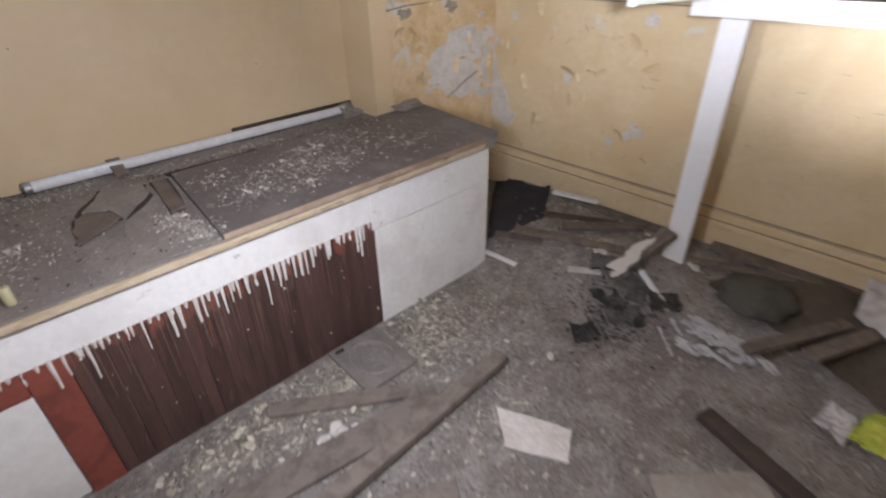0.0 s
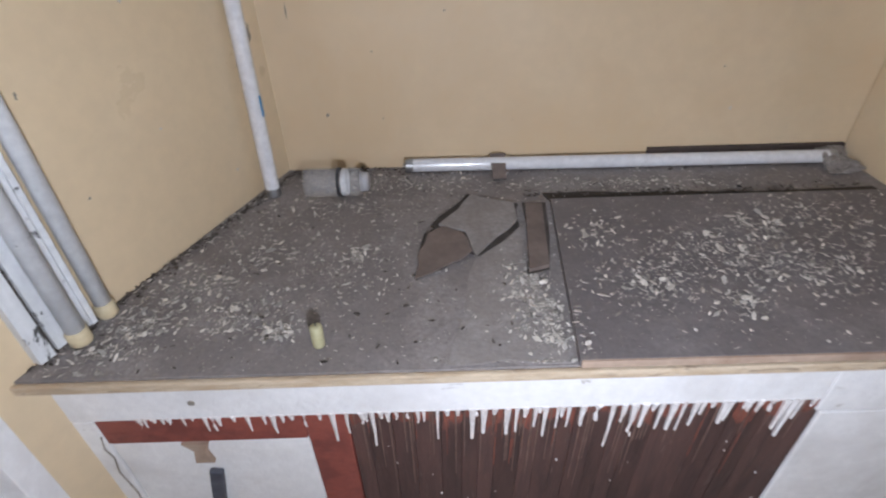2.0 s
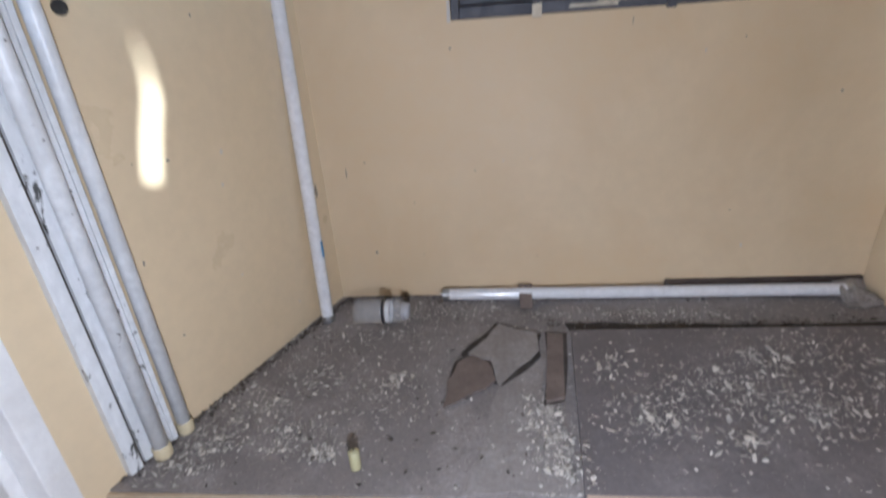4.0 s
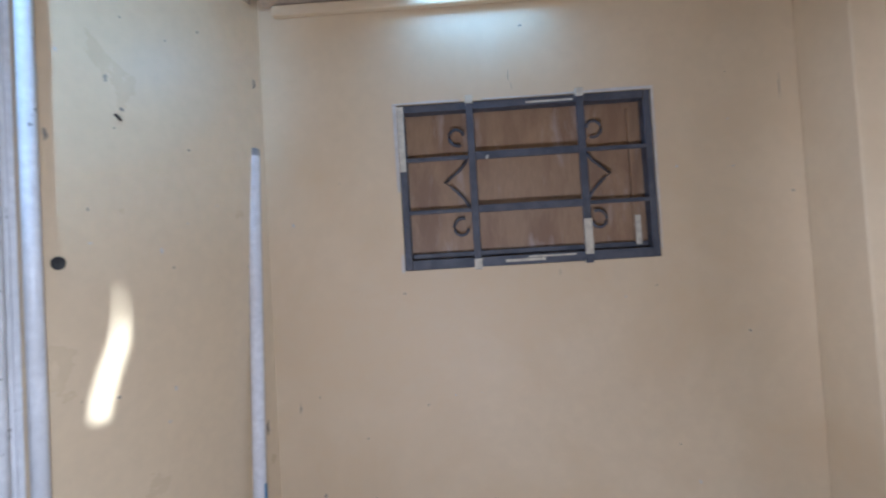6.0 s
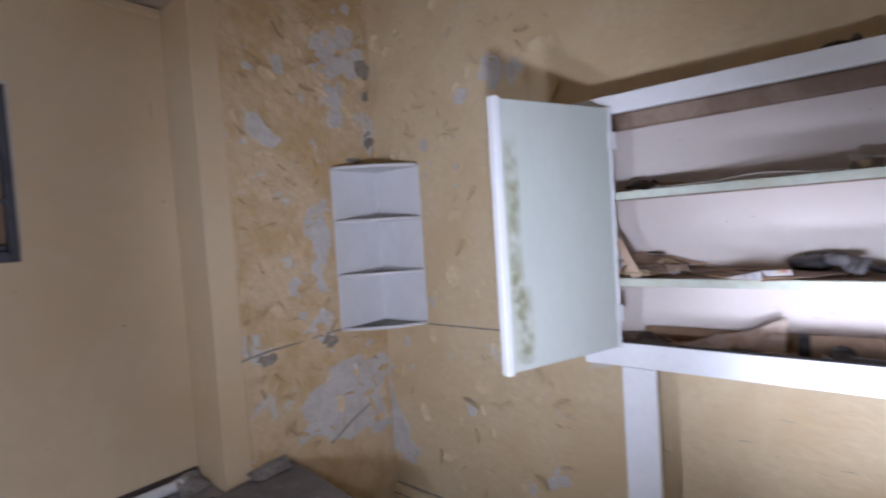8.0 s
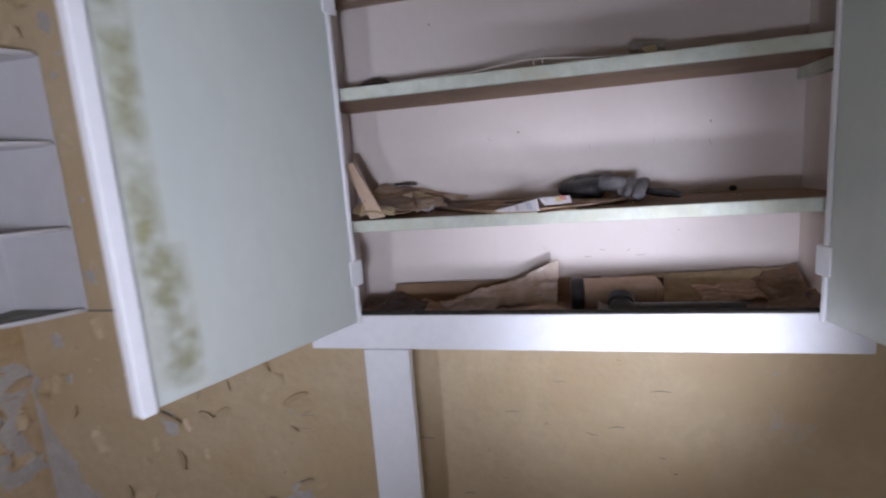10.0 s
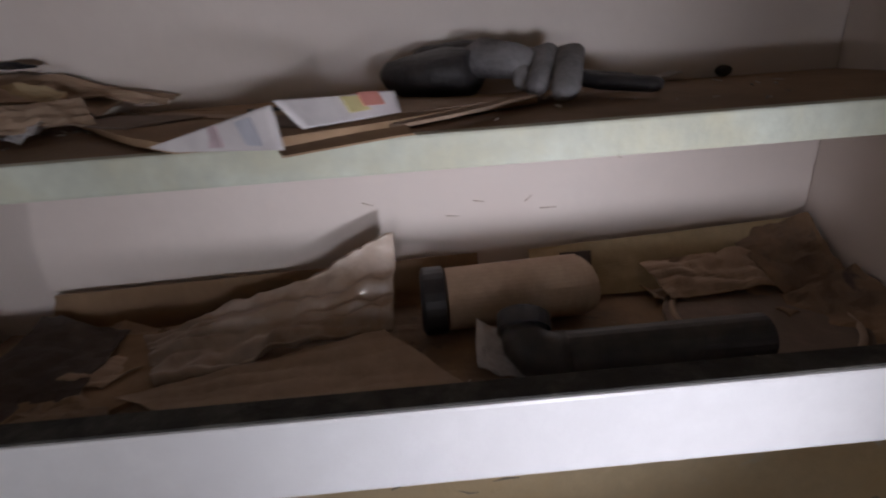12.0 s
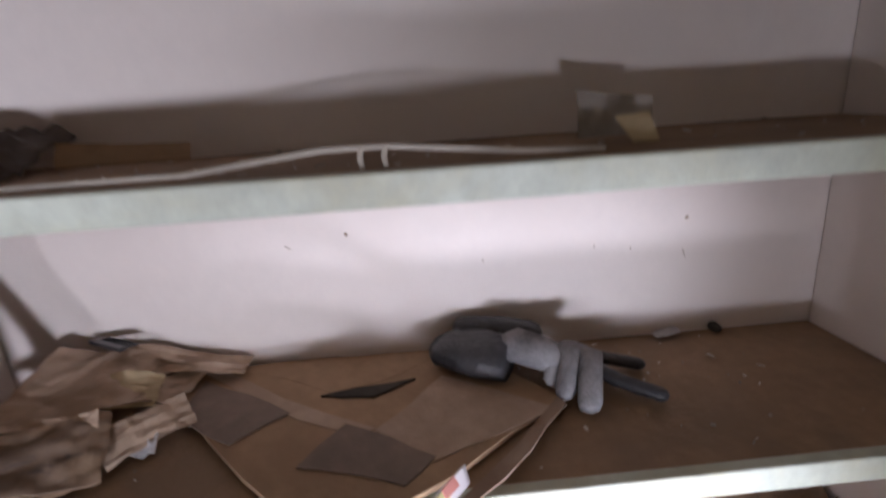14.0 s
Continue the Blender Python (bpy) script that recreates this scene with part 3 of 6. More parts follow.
wall_patch("bare_patch", [(2.092, 0.44), (2.092, 0.86), (2.06, 0.83), (2.07, 0.72), (2.03, 0.62), (1.99, 0.50), (1.93, 0.46), (1.99, 0.40)], ON_E, M_PLASTER, wall_e)
for outline in ([(1.731, 1.885), (1.796, 1.88), (1.873, 1.81), (1.84, 1.775), (1.76, 1.795), (1.734, 1.826)],
                [(1.958, 1.549), (2.052, 1.58), (2.048, 1.373), (2.04, 1.207), (1.979, 1.236), (1.981, 1.358), (1.935, 1.441)],
                [(2.037, 2.235), (2.257, 2.304), (2.215, 2.165), (2.108, 2.086), (2.029, 2.097)],
                [(2.085, 2.051), (2.162, 2.027), (2.157, 1.869), (2.096, 1.871), (2.093, 1.952)],
                [(1.846, 1.1), (1.958, 1.148), (2.038, 1.123), (2.045, 1.032), (1.903, 1.048)],
                [(1.871, 1.29), (1.91, 1.266), (1.898, 1.198), (1.849, 1.225)],
                [(1.653, 1.106), (1.713, 1.102), (1.724, 1.044), (1.64, 1.039)],
                [(1.821, 2.114), (1.886, 2.115), (1.909, 2.057), (1.851, 2.052)]):
    wall_patch("bare_patch", outline, ON_NE, M_PLASTER, wall_ne, 0.002)
rnd = random.Random(5)
for i in range(20):
    u, v = 1.68 + 0.64 * rnd.random() ** 0.6, 0.66 + 1.85 * rnd.random()
    if u > 2.06 and 1.02 < v < 1.72:
        continue
    wall_patch("bare_patch", blob((u, v), 0.008 + 0.022 * rnd.random() ** 2.2, 9, 0.5, i, 0.6 + rnd.random() * 0.8), ON_NE, M_PLASTER, wall_ne, 0.002 + 0.003 * rnd.random())
for i in range(16):
    u, v = 1.0 + 1.07 * rnd.random() ** 0.7, 0.32 + 1.75 * rnd.random()
    if u > 1.82 and 1.02 < v < 1.72:
        continue
    wall_patch("bare_patch", blob((u, v), 0.007 + 0.018 * rnd.random() ** 2.4, 9, 0.5, 100 + i, 0.5 + rnd.random() * 0.8), ON_E, M_PLASTER, wall_e, 0.002 + 0.002 * rnd.random())
for u, v, r in ((1.26, 0.53, 0.034), (1.38, 0.45, 0.022), (1.41, 0.475, 0.016), (1.30, 0.50, 0.02), (1.80, 1.775, 0.024), (1.64, 0.72, 0.03), (1.46, 2.0, 0.055), (1.37, 1.97, 0.035), (1.60, 1.93, 0.03)):
    wall_patch("bare_patch", blob((u, v), r, 10, 0.35, int(u * 100), 1.1), ON_E, M_PLASTER, wall_e)
for i in range(26):
    y, z, w = -0.15 + 1.75 * rnd.random(), 0.36 + 0.62 * rnd.random(), 0.01 + 0.05 * rnd.random() ** 2
    part("hairline_crack", rod([(2.3366, y, z), (2.3366, y + w * 0.5, z + rnd.gauss(0, 0.002)), (2.3366, y + w, z + rnd.gauss(0, 0.003))], [0.0004, 0.0013, 0.0005], 5), M_DARKDAMP, wall_e)

# curled paint scabs that stand off the worn walls
def scab_mesh(seed, material):
    rn = random.Random(seed)
    verts, faces = [], []
    for i in range(5):
        for j in range(3):
            p, q = (i / 4 - 0.5) * 2, (j / 2 - 0.5) * (1.2 - 0.5 * abs(i / 2 - 1)) * (0.8 + 0.4 * rn.random())
            verts.append((p + 0.2 * rn.random(), q, 0.02 + 0.45 * (j / 2) ** 2 * (0.6 + 0.6 * rn.random())))
    for i in range(4):
        for j in range(2):
            k = i * 3 + j
            faces.append((k, k + 3, k + 4, k + 1))
    me = bpy.data.meshes.new("paint_scab")
    me.from_pydata(verts, [], faces)
    me.materials.append(material)
    return me


def scabs(wall, m, u0, u1, v0, v1, count, seed, material, skip):
    rn = random.Random(seed)
    meshes = [scab_mesh(seed * 10 + i, material) for i in range(7)]
    for _ in range(count):
        u, v = u0 + (u1 - u0) * rn.random(), v0 + (v1 - v0) * rn.random()
        if skip(u, v):
            continue
        size = 0.006 + 0.032 * rn.random() ** 2.2
        ob = new("paint_scab", rn.choice(meshes))
        ob.parent = wall
        ob.matrix_basis = m @ Matrix.Translation((u, v, 0.0008)) @ Euler((0, 0, rn.random() * 6.3)).to_matrix().to_4x4() @ Matrix.Diagonal((size, size * (0.7 + 0.5 * rn.random()), size, 1))


behind_shelf_n = lambda u, v: u > 2.06 and 1.02 < v < 1.72
behind_shelf_e = lambda u, v: u > 1.82 and 1.02 < v < 1.72
scabs(wall_ne, ON_NE, 1.66, 2.32, 0.62, 2.55, 440, 8, M_WORN, behind_shelf_n)
scabs(wall_e, ON_E, 1.20, 2.08, 0.30, 2.50, 300, 9, M_EAST, behind_shelf_e)

# cracks and joints
part("joint_line", rod([(1.64, 2.093, 1.018), (1.74, 2.093, 1.03), (1.86, 2.093, 1.033), (1.97, 2.093, 1.04), (2.08, 2.093, 1.044)], 0.0035, 6), M_DARKDAMP, wall_ne)
part("joint_line", rod([(2.335, 1.845, 1.037), (2.335, 1.55, 1.037), (2.335, 1.10, 1.036)], 0.003, 6), M_DARKDAMP, wall_e)
wall_patch("damp_spot", blob((1.74, 1.0), 0.034, 11, 0.5, 77, 0.8), ON_NE, M_DARKDAMP, wall_ne, 0.004)
wall_patch("damp_spot", blob((2.02, 1.01), 0.045, 11, 0.5, 78, 0.45), ON_NE, M_DARKDAMP, wall_ne, 0.004)
for u, v, r in ((2.29, 2.15, 0.035), (2.30, 2.03, 0.022), (2.30, 1.84, 0.028), (2.22, 1.745, 0.04)):
    wall_patch("damp_spot", blob((u, v), r, 10, 0.4, int(v * 90), 1.2 if v > 1.8 else 0.4), ON_NE, M_DARKDAMP, wall_ne, 0.005)
part("joint_line", rod([(1.99 + 0.0, 2.092, 0.60), (2.10, 2.092, 0.655), (2.22, 2.092, 0.70)], 0.004, 6), M_DARKDAMP, wall_ne)

# west wall: key hole, nail, mouldy strip and pipes
def west(y, off=0.0):
    s = (y - SW.y) / (NW.y - SW.y)
    p = SW.lerp(NW, s) + WALL_IN * off
    return p.x, p.y


hx, hy = west(1.748, 0.001)
part("hole", moved(rod([(0, 0, 0), (0, 0, 0.004)], 0.013, 12), Matrix.Translation((hx, hy, 1.476)) @ Vector((WALL_IN.x, WALL_IN.y, 0)).to_track_quat("Z", "Y").to_matrix().to_4x4()), M_CHAR, wall_w)
nxx, nyy = west(1.867, 0.0)
part("nail", rod([(nxx, nyy, 1.80), (nxx + WALL_IN.x * 0.016, nyy + WALL_IN.y * 0.016, 1.785)], 0.003, 8), M_WIRE, wall_w)
for k in range(26):
    y, v, r = rnd.uniform(1.72, 2.28), rnd.uniform(0.62, 2.15), 0.0015 + 0.0035 * rnd.random() ** 2
    u = (Vector(west(y)) - SW).length
    wall_patch("chip_mark", blob((u, v), r, 7, 0.5, k + 400, 0.6 + 1.6 * rnd.random()), ON_W, M_DARKDAMP if k % 3 else M_PLASTER, wall_w, 0.0010)
for y, v in ((2.24, 1.62), (2.25, 1.70), (2.22, 1.05), (2.26, 0.98), (2.24, 1.5), (2.27, 2.0)):
    wall_patch("scuff", blob(((Vector(west(y)) - SW).length, v), 0.006, 8, 0.6, int(v * 70), 2.6), ON_W, M_DARKDAMP, wall_w, 0.0010)
strip = tagged(new("trim_west"), "mould-speckled white board beside the pipes", "trim", kind="structure")
# the narrow white batten stands in for a highlight between the pipes
for name, y0, y1, thick, m in (("board", 1.606, 1.668, 0.014, M_MOULDY), ("bead", 1.572, 1.597, 0.020, M_MOULDY), ("groove", 1.5972, 1.6058, 0.006, M_CRUMBSHADE), ("batten", 1.6685, 1.678, 0.018, M_PIPE)):
    a, b = Vector(west(y0, 0.0005)), Vector(west(y1, 0.0005))
    part(name, prism([a, b, b + WALL_IN * thick, a + WALL_IN * thick], 0.605, H - 0.002), m, strip)
for y, r, off in ((1.700, 0.0150, 0.017), (1.634, 0.0160, 0.032)):
    x, yy = west(y, off)
    pipe = thing("wall_pipe", "white plastic service pipe running up the wall", "pipe", "pipes on the slanted wall")
    part("tube", rod([(x, yy, 0.625), (x, yy, H - 0.004)], r, 20), M_PIPE, pipe, smooth=True)
    part("end_socket", rod([(x, yy, 0.600), (x, yy, 0.604), (x, yy, 0.628), (x, yy, 0.632)], [r, r + 0.003, r + 0.003, r], 20), M_IVORY, pipe, "yellowed end socket", True)
jx, jy = SW - WALL_IN * 0.02
jamb = tagged(new("door_1"), "white painted door jamb at the end of the wall", "door jamb", kind="structure")
part("jamb", block(jx - 0.075, jx + 0.02, jy - 0.055, jy - 0.002, 0, 2.08, 0.004), M_WHITE, jamb)
part("stop", block(jx - 0.055, jx - 0.02, jy - 0.080, jy - 0.056, 0, 2.08, 0.004), M_WHITE, jamb)

# window: boarded opening, steel frame, burglar bars with scrolls
win = tagged(new("window_1"), "small steel window boarded with brown plywood behind iron bars", "window", kind="structure")
part("board", block(WX0 - 0.02, WX1 + 0.02, 2.352, 2.366, WZ0 - 0.02, WZ1 + 0.02), M_PLY, win, "brown stained plywood board")
for x0, x1, z0, z1 in ((WX0 + 0.001, WX0 + 0.022, WZ0 + 0.001, WZ1 - 0.001), (WX1 - 0.022, WX1 - 0.001, WZ0 + 0.001, WZ1 - 0.001)):
    part("frame_side", block(x0, x1, 2.302, 2.345, z0, z1, 0.002), M_IRON, win)
part("frame_bottom", block(WX0 + 0.023, WX1 - 0.023, 2.300, 2.345, WZ0 + 0.001, WZ0 + 0.030, 0.002), M_IRON, win)
part("frame_top", block(WX0 + 0.023, WX1 - 0.023, 2.302, 2.345, WZ1 - 0.024, WZ1 - 0.001, 0.002), M_IRON, win)
part("inner_frame", block(WX1 - 0.062, WX1 - 0.048, 2.335, 2.350, WZ0 + 0.03, WZ1 - 0.045, 0.001), M_PLY, win)
part("sill_strip", block(WX0 + 0.024, WX1 - 0.024, 2.330, 2.350, WZ0 + 0.032, WZ0 + 0.050, 0.002), M_IRON, win)
ON_N = Matrix(((1, 0, 0, 0), (0, 0, -1, 2.2999), (0, 1, 0, 0), (0, 0, 0, 1)))
for outline in ([(WX0 - 0.010, WZ0 + 0.24), (WX0 - 0.001, WZ0 + 0.24), (WX0 - 0.001, WZ1), (WX0 - 0.012, WZ1)], [(WX0 - 0.014, WZ1 + 0.001), (0.55, WZ1 + 0.001), (0.55, WZ1 + 0.006), (0.45, WZ1 + 0.008), (WX0 - 0.014, WZ1 + 0.005)],
                [(0.62, WZ1 + 0.001), (WX1 + 0.006, WZ1 + 0.001), (WX1 + 0.008, WZ1 + 0.009), (1.02, WZ1 + 0.010), (0.80, WZ1 + 0.004), (0.62, WZ1 + 0.005)], [(WX1 + 0.001, WZ0 + 0.03), (WX1 + 0.004, WZ0 + 0.02), (WX1 + 0.007, WZ1), (WX1 + 0.001, WZ1)],
                [(WX0 - 0.010, WZ0 - 0.004), (WX0 - 0.001, WZ0 - 0.004), (WX0 - 0.001, WZ0 + 0.05), (WX0 - 0.008, WZ0 + 0.05)]):
    part("chipped_plaster", moved(prism(outline, 0.0, 0.0015), ON_N), M_PLASTER, wall_north)
rnd = random.Random(41)
for k in range(34):
    u, v, r = rnd.uniform(-0.02, 1.52), rnd.uniform(0.70, 2.18), 0.0015 + 0.003 * rnd.random() ** 2
    if WX0 - 0.05 < u < WX1 + 0.05 and WZ0 - 0.05 < v < WZ1 + 0.05:
        continue
    wall_patch("chip_mark", blob((u, v), r, 7, 0.5, k + 300, 0.6 + rnd.random()), ON_N, M_DARKDAMP if k % 3 else M_PLASTER, wall_north, 0.0008)
for u, v, w, h in ((0.70, 1.985, 0.0012, 0.020), (0.71, 1.955, 0.0010, 0.012), (0.82, 1.385, 0.0015, 0.012), (0.02, 1.02, 0.002, 0.02), (1.50, 1.9, 0.0012, 0.04)):
    part("scuff", moved(prism([(u - w, v), (u, v - h), (u + w, v), (u + w * 0.5, v + h)], 0.0, 0.0007), ON_N), M_DARKDAMP, wall_north)
BX1, BX2 = 0.578, 0.908
for x in (BX1, BX2):
    part("upright_bar", block(x - 0.011, x + 0.011, 2.286, 2.300, WZ0 - 0.006, WZ1 + 0.012, 0.002), M_IRON, win)
    part("bar_tip", block(x - 0.012, x + 0.012, 2.285, 2.301, WZ1 - 0.012, WZ1 + 0.014, 0.003), M_IRONWORN, win)
part("bar_scrape", block(BX2 - 0.012, BX2 + 0.012, 2.2845, 2.2855, WZ0 + 0.02, WZ0 + 0.125), M_IRONWORN, win)
part("bar_scrape", block(BX1 - 0.012, BX1 + 0.012, 2.2845, 2.2855, WZ0 - 0.005, WZ0 + 0.025), M_IRONWORN, win)
part("frame_scrape", block(WX1 - 0.060, WX1 - 0.044, 2.328, 2.3345, WZ0 + 0.04, WZ0 + 0.13), M_IRONWORN, win)
part("frame_scrape", block(0.66, 0.78, 2.298, 2.2995, WZ0 + 0.010, WZ0 + 0.018), M_IRONWORN, win)
part("frame_scrape", block(0.73, 0.87, 2.298, 2.2995, WZ0 + 0.020, WZ0 + 0.025), M_IRONWORN, win)
part("frame_scrape", block(0.75, 0.89, 2.300, 2.3015, WZ1 - 0.018, WZ1 - 0.012), M_IRONWORN, win)
part("frame_scrape", block(WX0 + 0.001, WX0 + 0.020, 2.300, 2.3015, WZ0 + 0.30, WZ1 - 0.004), M_IRONWORN, win)
for z in (1.588, 1.748):
    part("cross_bar", block(BX1 + 0.011, BX2 - 0.011, 2.287, 2.300, z - 0.011, z + 0.011, 0.002), M_IRON, win)
    part("cross_bar", block(WX0 + 0.022, BX1 - 0.011, 2.302, 2.312, z - 0.006, z + 0.006, 0.002), M_IRON, win)
    part("cross_bar", block(BX2 + 0.011, WX1 - 0.022, 2.302, 2.312, z - 0.006, z + 0.006, 0.002), M_IRON, win)


def scroll(x, side, z, up):
    """A curl of flat iron; side: -1 or 1, up: curl's direction."""
    pts = []
    for i in range(15):
        a = -1.9 + 4.9 * i / 14
        r = 0.030 - 0.012 * i / 14
        pts.append((x + side * (0.040 + r * math.cos(a)), 2.318, z + up * r * math.sin(a)))
    return rod(pts, 0.0045, 8)


for x, side in ((BX1, -1), (BX2, 1)):
    part("scroll", scroll(x, side, 1.815, 1), M_IRON, win, smooth=True)
    part("scroll", scroll(x, side, 1.535, -1), M_IRON, win, smooth=True)
    part("scroll", rod([(x + side * 0.015, 2.318, 1.742), (x + side * 0.035, 2.318, 1.715), (x + side * 0.085, 2.318, 1.675), (x + side * 0.06, 2.318, 1.655), (x + side * 0.03, 2.318, 1.625), (x + side * 0.015, 2.318, 1.597)], 0.0045, 8), M_IRON, win, smooth=True)

# ---- counter ----
CX1, CF = 1.700, 1.565
counter = thing("counter", "low white masonry counter with paint-dripped maroon panel and grimy dark top", "counter")
part("worktop", prism([(-0.345, 1.537), (1.700, 1.537), (1.727, 1.552), (1.80, 2.092), (1.553, 2.0925), (1.553, 2.298), (-0.056, 2.298)], 0.565, 0.598), M_TOP, counter)
part("front_lip", block(-0.338, 1.63, 1.526, 1.5365, 0.574, 0.594, 0.003), M_LIP, counter, "raw wood front edge")
part("top_band", block(-0.345, 1.095, CF, CF + 0.06, 0.446, 0.564, 0.004), M_WHITE, counter)
part("front_panel", block(1.108, CX1, CF, CF + 0.06, 0.0, 0.408, 0.005), M_WHITE, counter)
part("top_band", block(1.096, CX1, CF, CF + 0.06, 0.412, 0.564, 0.005), M_WHITE, counter)
part("end_panel", block(CX1 - 0.06, CX1 - 0.002, CF + 0.061, 2.09, 0.0, 0.564, 0.004), M_WHITE, counter)
part("left_panel", block(-0.375, -0.285, CF, CF + 0.06, 0.0, 0.445, 0.004), M_WHITE, counter)
part("door_leaf", block(-0.282, 0.108, CF + 0.004, CF + 0.030, 0.01, 0.372, 0.004), M_WHITE, counter)
part("door_frame", block(-0.284, 0.108, CF + 0.001, CF + 0.040, 0.374, 0.4445, 0.003), M_REDFRAME, counter, "red oxide painted rail")
part("door_frame", block(0.110, 0.192, CF + 0.001, CF + 0.040, 0.0, 0.4445, 0.003), M_REDFRAME, counter, "red oxide painted stile")
latch = part("latch", moved(prism([(-0.020, 0.0), (0.018, 0.0), (0.011, 0.036), (0.022, 0.062), (-0.030, 0.064), (-0.012, 0.040)], 0.0, 0.0095), Matrix(((1, 0, 0, -0.110), (0, 0, -1, CF + 0.0035), (0, 1, 0, 0.311), (0, 0, 0, 1)))), M_BEAM, counter, "broken wooden latch")
part("handle", moved(block(-0.014, 0.014, -0.014, 0.0, -0.07, 0.07, 0.005), Matrix.Translation((-0.112, CF + 0.003, 0.212)) @ Euler((0, radians(12), 0)).to_matrix().to_4x4()), M_IRON, counter, "grey metal pull handle")
# ribbed maroon panel: one rib at a time
rnd = random.Random(21)
x = 0.194
while x < 1.104:
    w = 0.030 + 0.022 * rnd.random()
    x2 = min(x + w, 1.106)
    part("slat", block(x, x2 - 0.0006, CF + 0.006 - 0.0012 * rnd.random(), CF + 0.040, 0.0, 0.4455, 0.0008), M_MAROON, counter)
    worn = 0.014 + 0.05 * rnd.random() ** 1.5
    part("worn_paint", moved(prism(fray([(x + 0.002, 0.445), (x2 - 0.003, 0.445), (x2 - 0.004, 0.445 - worn * (0.4 + 0.8 * rnd.random())), ((x + x2) / 2, 0.445 - worn * (0.5 + rnd.random())), (x + 0.003, 0.445 - worn * (0.4 + 0.8 * rnd.random()))], 2, 0.12, int(x * 997)), 0.0, 0.0009), Matrix(((1, 0, 0, 0), (0, 0, -1, CF + 0.0050), (0, 1, 0, 0), (0, 0, 0, 1)))), M_OXIDE, counter)
    x = x2
# white paint runs
x = -0.20
while x < 1.09:
    long = 0.012 + 0.085 * rnd.random() ** 1.7 + (0.06 if rnd.random() < 0.16 else 0)
    if x < 0.1:
        long *= 0.45
    w = 0.0022 + 0.0028 * rnd.random()
    part("paint_run", rod([(x, CF + 0.002, 0.452), (x + rnd.gauss(0, 0.001), CF + 0.0025, 0.444 - long * 0.6), (x, CF + 0.0030, 0.444 - long)], [w * 1.7, w, w * 0.85], 6, 1.0), M_DRIP, counter)
    x += 0.008 + 0.022 * rnd.random()
for _ in range(70):
    x = 0.20 + 0.89 * rnd.random()
    long = 0.04 + 0.26 * rnd.random() ** 1.6
    part("paint_streak", rod([(x, CF + 0.0050, 0.444), (x, CF + 0.0050, 0.444 - long)], [0.0024, 0.0011], 5), M_STREAK if rnd.random() < 0.8 else M_OXIDE, counter)
for _ in range(16):
    x, z, w = 0.20 + 0.89 * rnd.random(), 0.06 + 0.30 * rnd.random(), 0.0010 + 0.0022 * rnd.random() ** 2
    part("paint_speck", rod([(x, CF + 0.0052, z), (x + 0.001, CF + 0.0052, z - w * (1 + 3 * rnd.random()))], w, 6), M_DRIP, counter)
part("crack", rod([(-0.288, CF - 0.0005, 0.40), (-0.297, CF - 0.0005, 0.36), (-0.290, CF - 0.0005, 0.33), (-0.300, CF - 0.0005, 0.28), (-0.292, CF - 0.0005, 0.20), (-0.298, CF - 0.0005, 0.10)], 0.0022, 5), M_DARKDAMP, counter)
part("hole", rod([(-0.085, CF - 0.001, 0.494), (-0.085, CF + 0.004, 0.494)], 0.007, 10), M_DARKDAMP, counter)

top_board = tagged(part("loose_board", prism([(0.604, 1.533), (1.700, 1.530), (1.728, 1.545), (1.795, 2.086), (1.53, 2.062), (0.659, 2.060)], 0.599, 0.616), M_BOARD), "dusty dark sheet of board lying on the counter", "board")
part("raw_edge", prism([(0.606, 1.5285), (1.640, 1.5258), (1.641, 1.5298), (0.606, 1.5325)], 0.600, 0.615), M_BEAM, top_board, "worn brown wood edge")
tagged(part("wood_strip", prism([(0.594, 2.058), (0.636, 2.050), (0.606, 1.800), (0.562, 1.786)], 0.599, 0.609), M_SCRAPBROWN), "short brown strip of wood sunk in a dark groove on the counter", "wood strip")
tagged(part("under_board", prism(fray([(0.545, 1.985), (0.585, 1.955), (0.556, 1.79), (0.590, 1.70), (0.592, 1.54), (0.385, 1.542), (0.425, 1.70), (0.452, 1.832)], 2, 0.06, 4), 0.5985, 0.6005), M_PALEDUST), "pale dusty sheet lying flat on the counter", "board")
tagged(part("board_scrap", moved(prism(fray([(0.462, 2.106), (0.566, 2.057), (0.565, 1.983), (0.455, 1.840), (0.438, 1.938), (0.377, 1.968)], 2, 0.05, 3), 0.0, 0.006), Matrix.Translation((0, 0, 0.6035)) @ Euler((radians(0.0), radians(0.0), 0)).to_matrix().to_4x4()), M_PALEDUST), "dirty broken five-sided board scrap on the counter", "board scrap")
# dark sheet that juts out as the shadow edge of the scrap above
tagged(part("packing_scrap", prism(fray([(0.358, 1.972), (0.452, 2.120), (0.578, 2.062), (0.567, 1.962), (0.463, 1.846), (0.44, 1.86)], 2, 0.06, 9), 0.5985, 0.6032), M_CRUMBSHADE), "dark sheet for the shadow round a broken board", "board scrap")
tagged(part("board_scrap", prism(fray([(0.352, 1.934), (0.385, 1.962), (0.430, 1.932), (0.449, 1.861), (0.386, 1.808), (0.325, 1.768)], 2, 0.07, 5), 0.604, 0.607), M_SCRAPBROWN), "flat brown scrap on the counter", "board scrap")
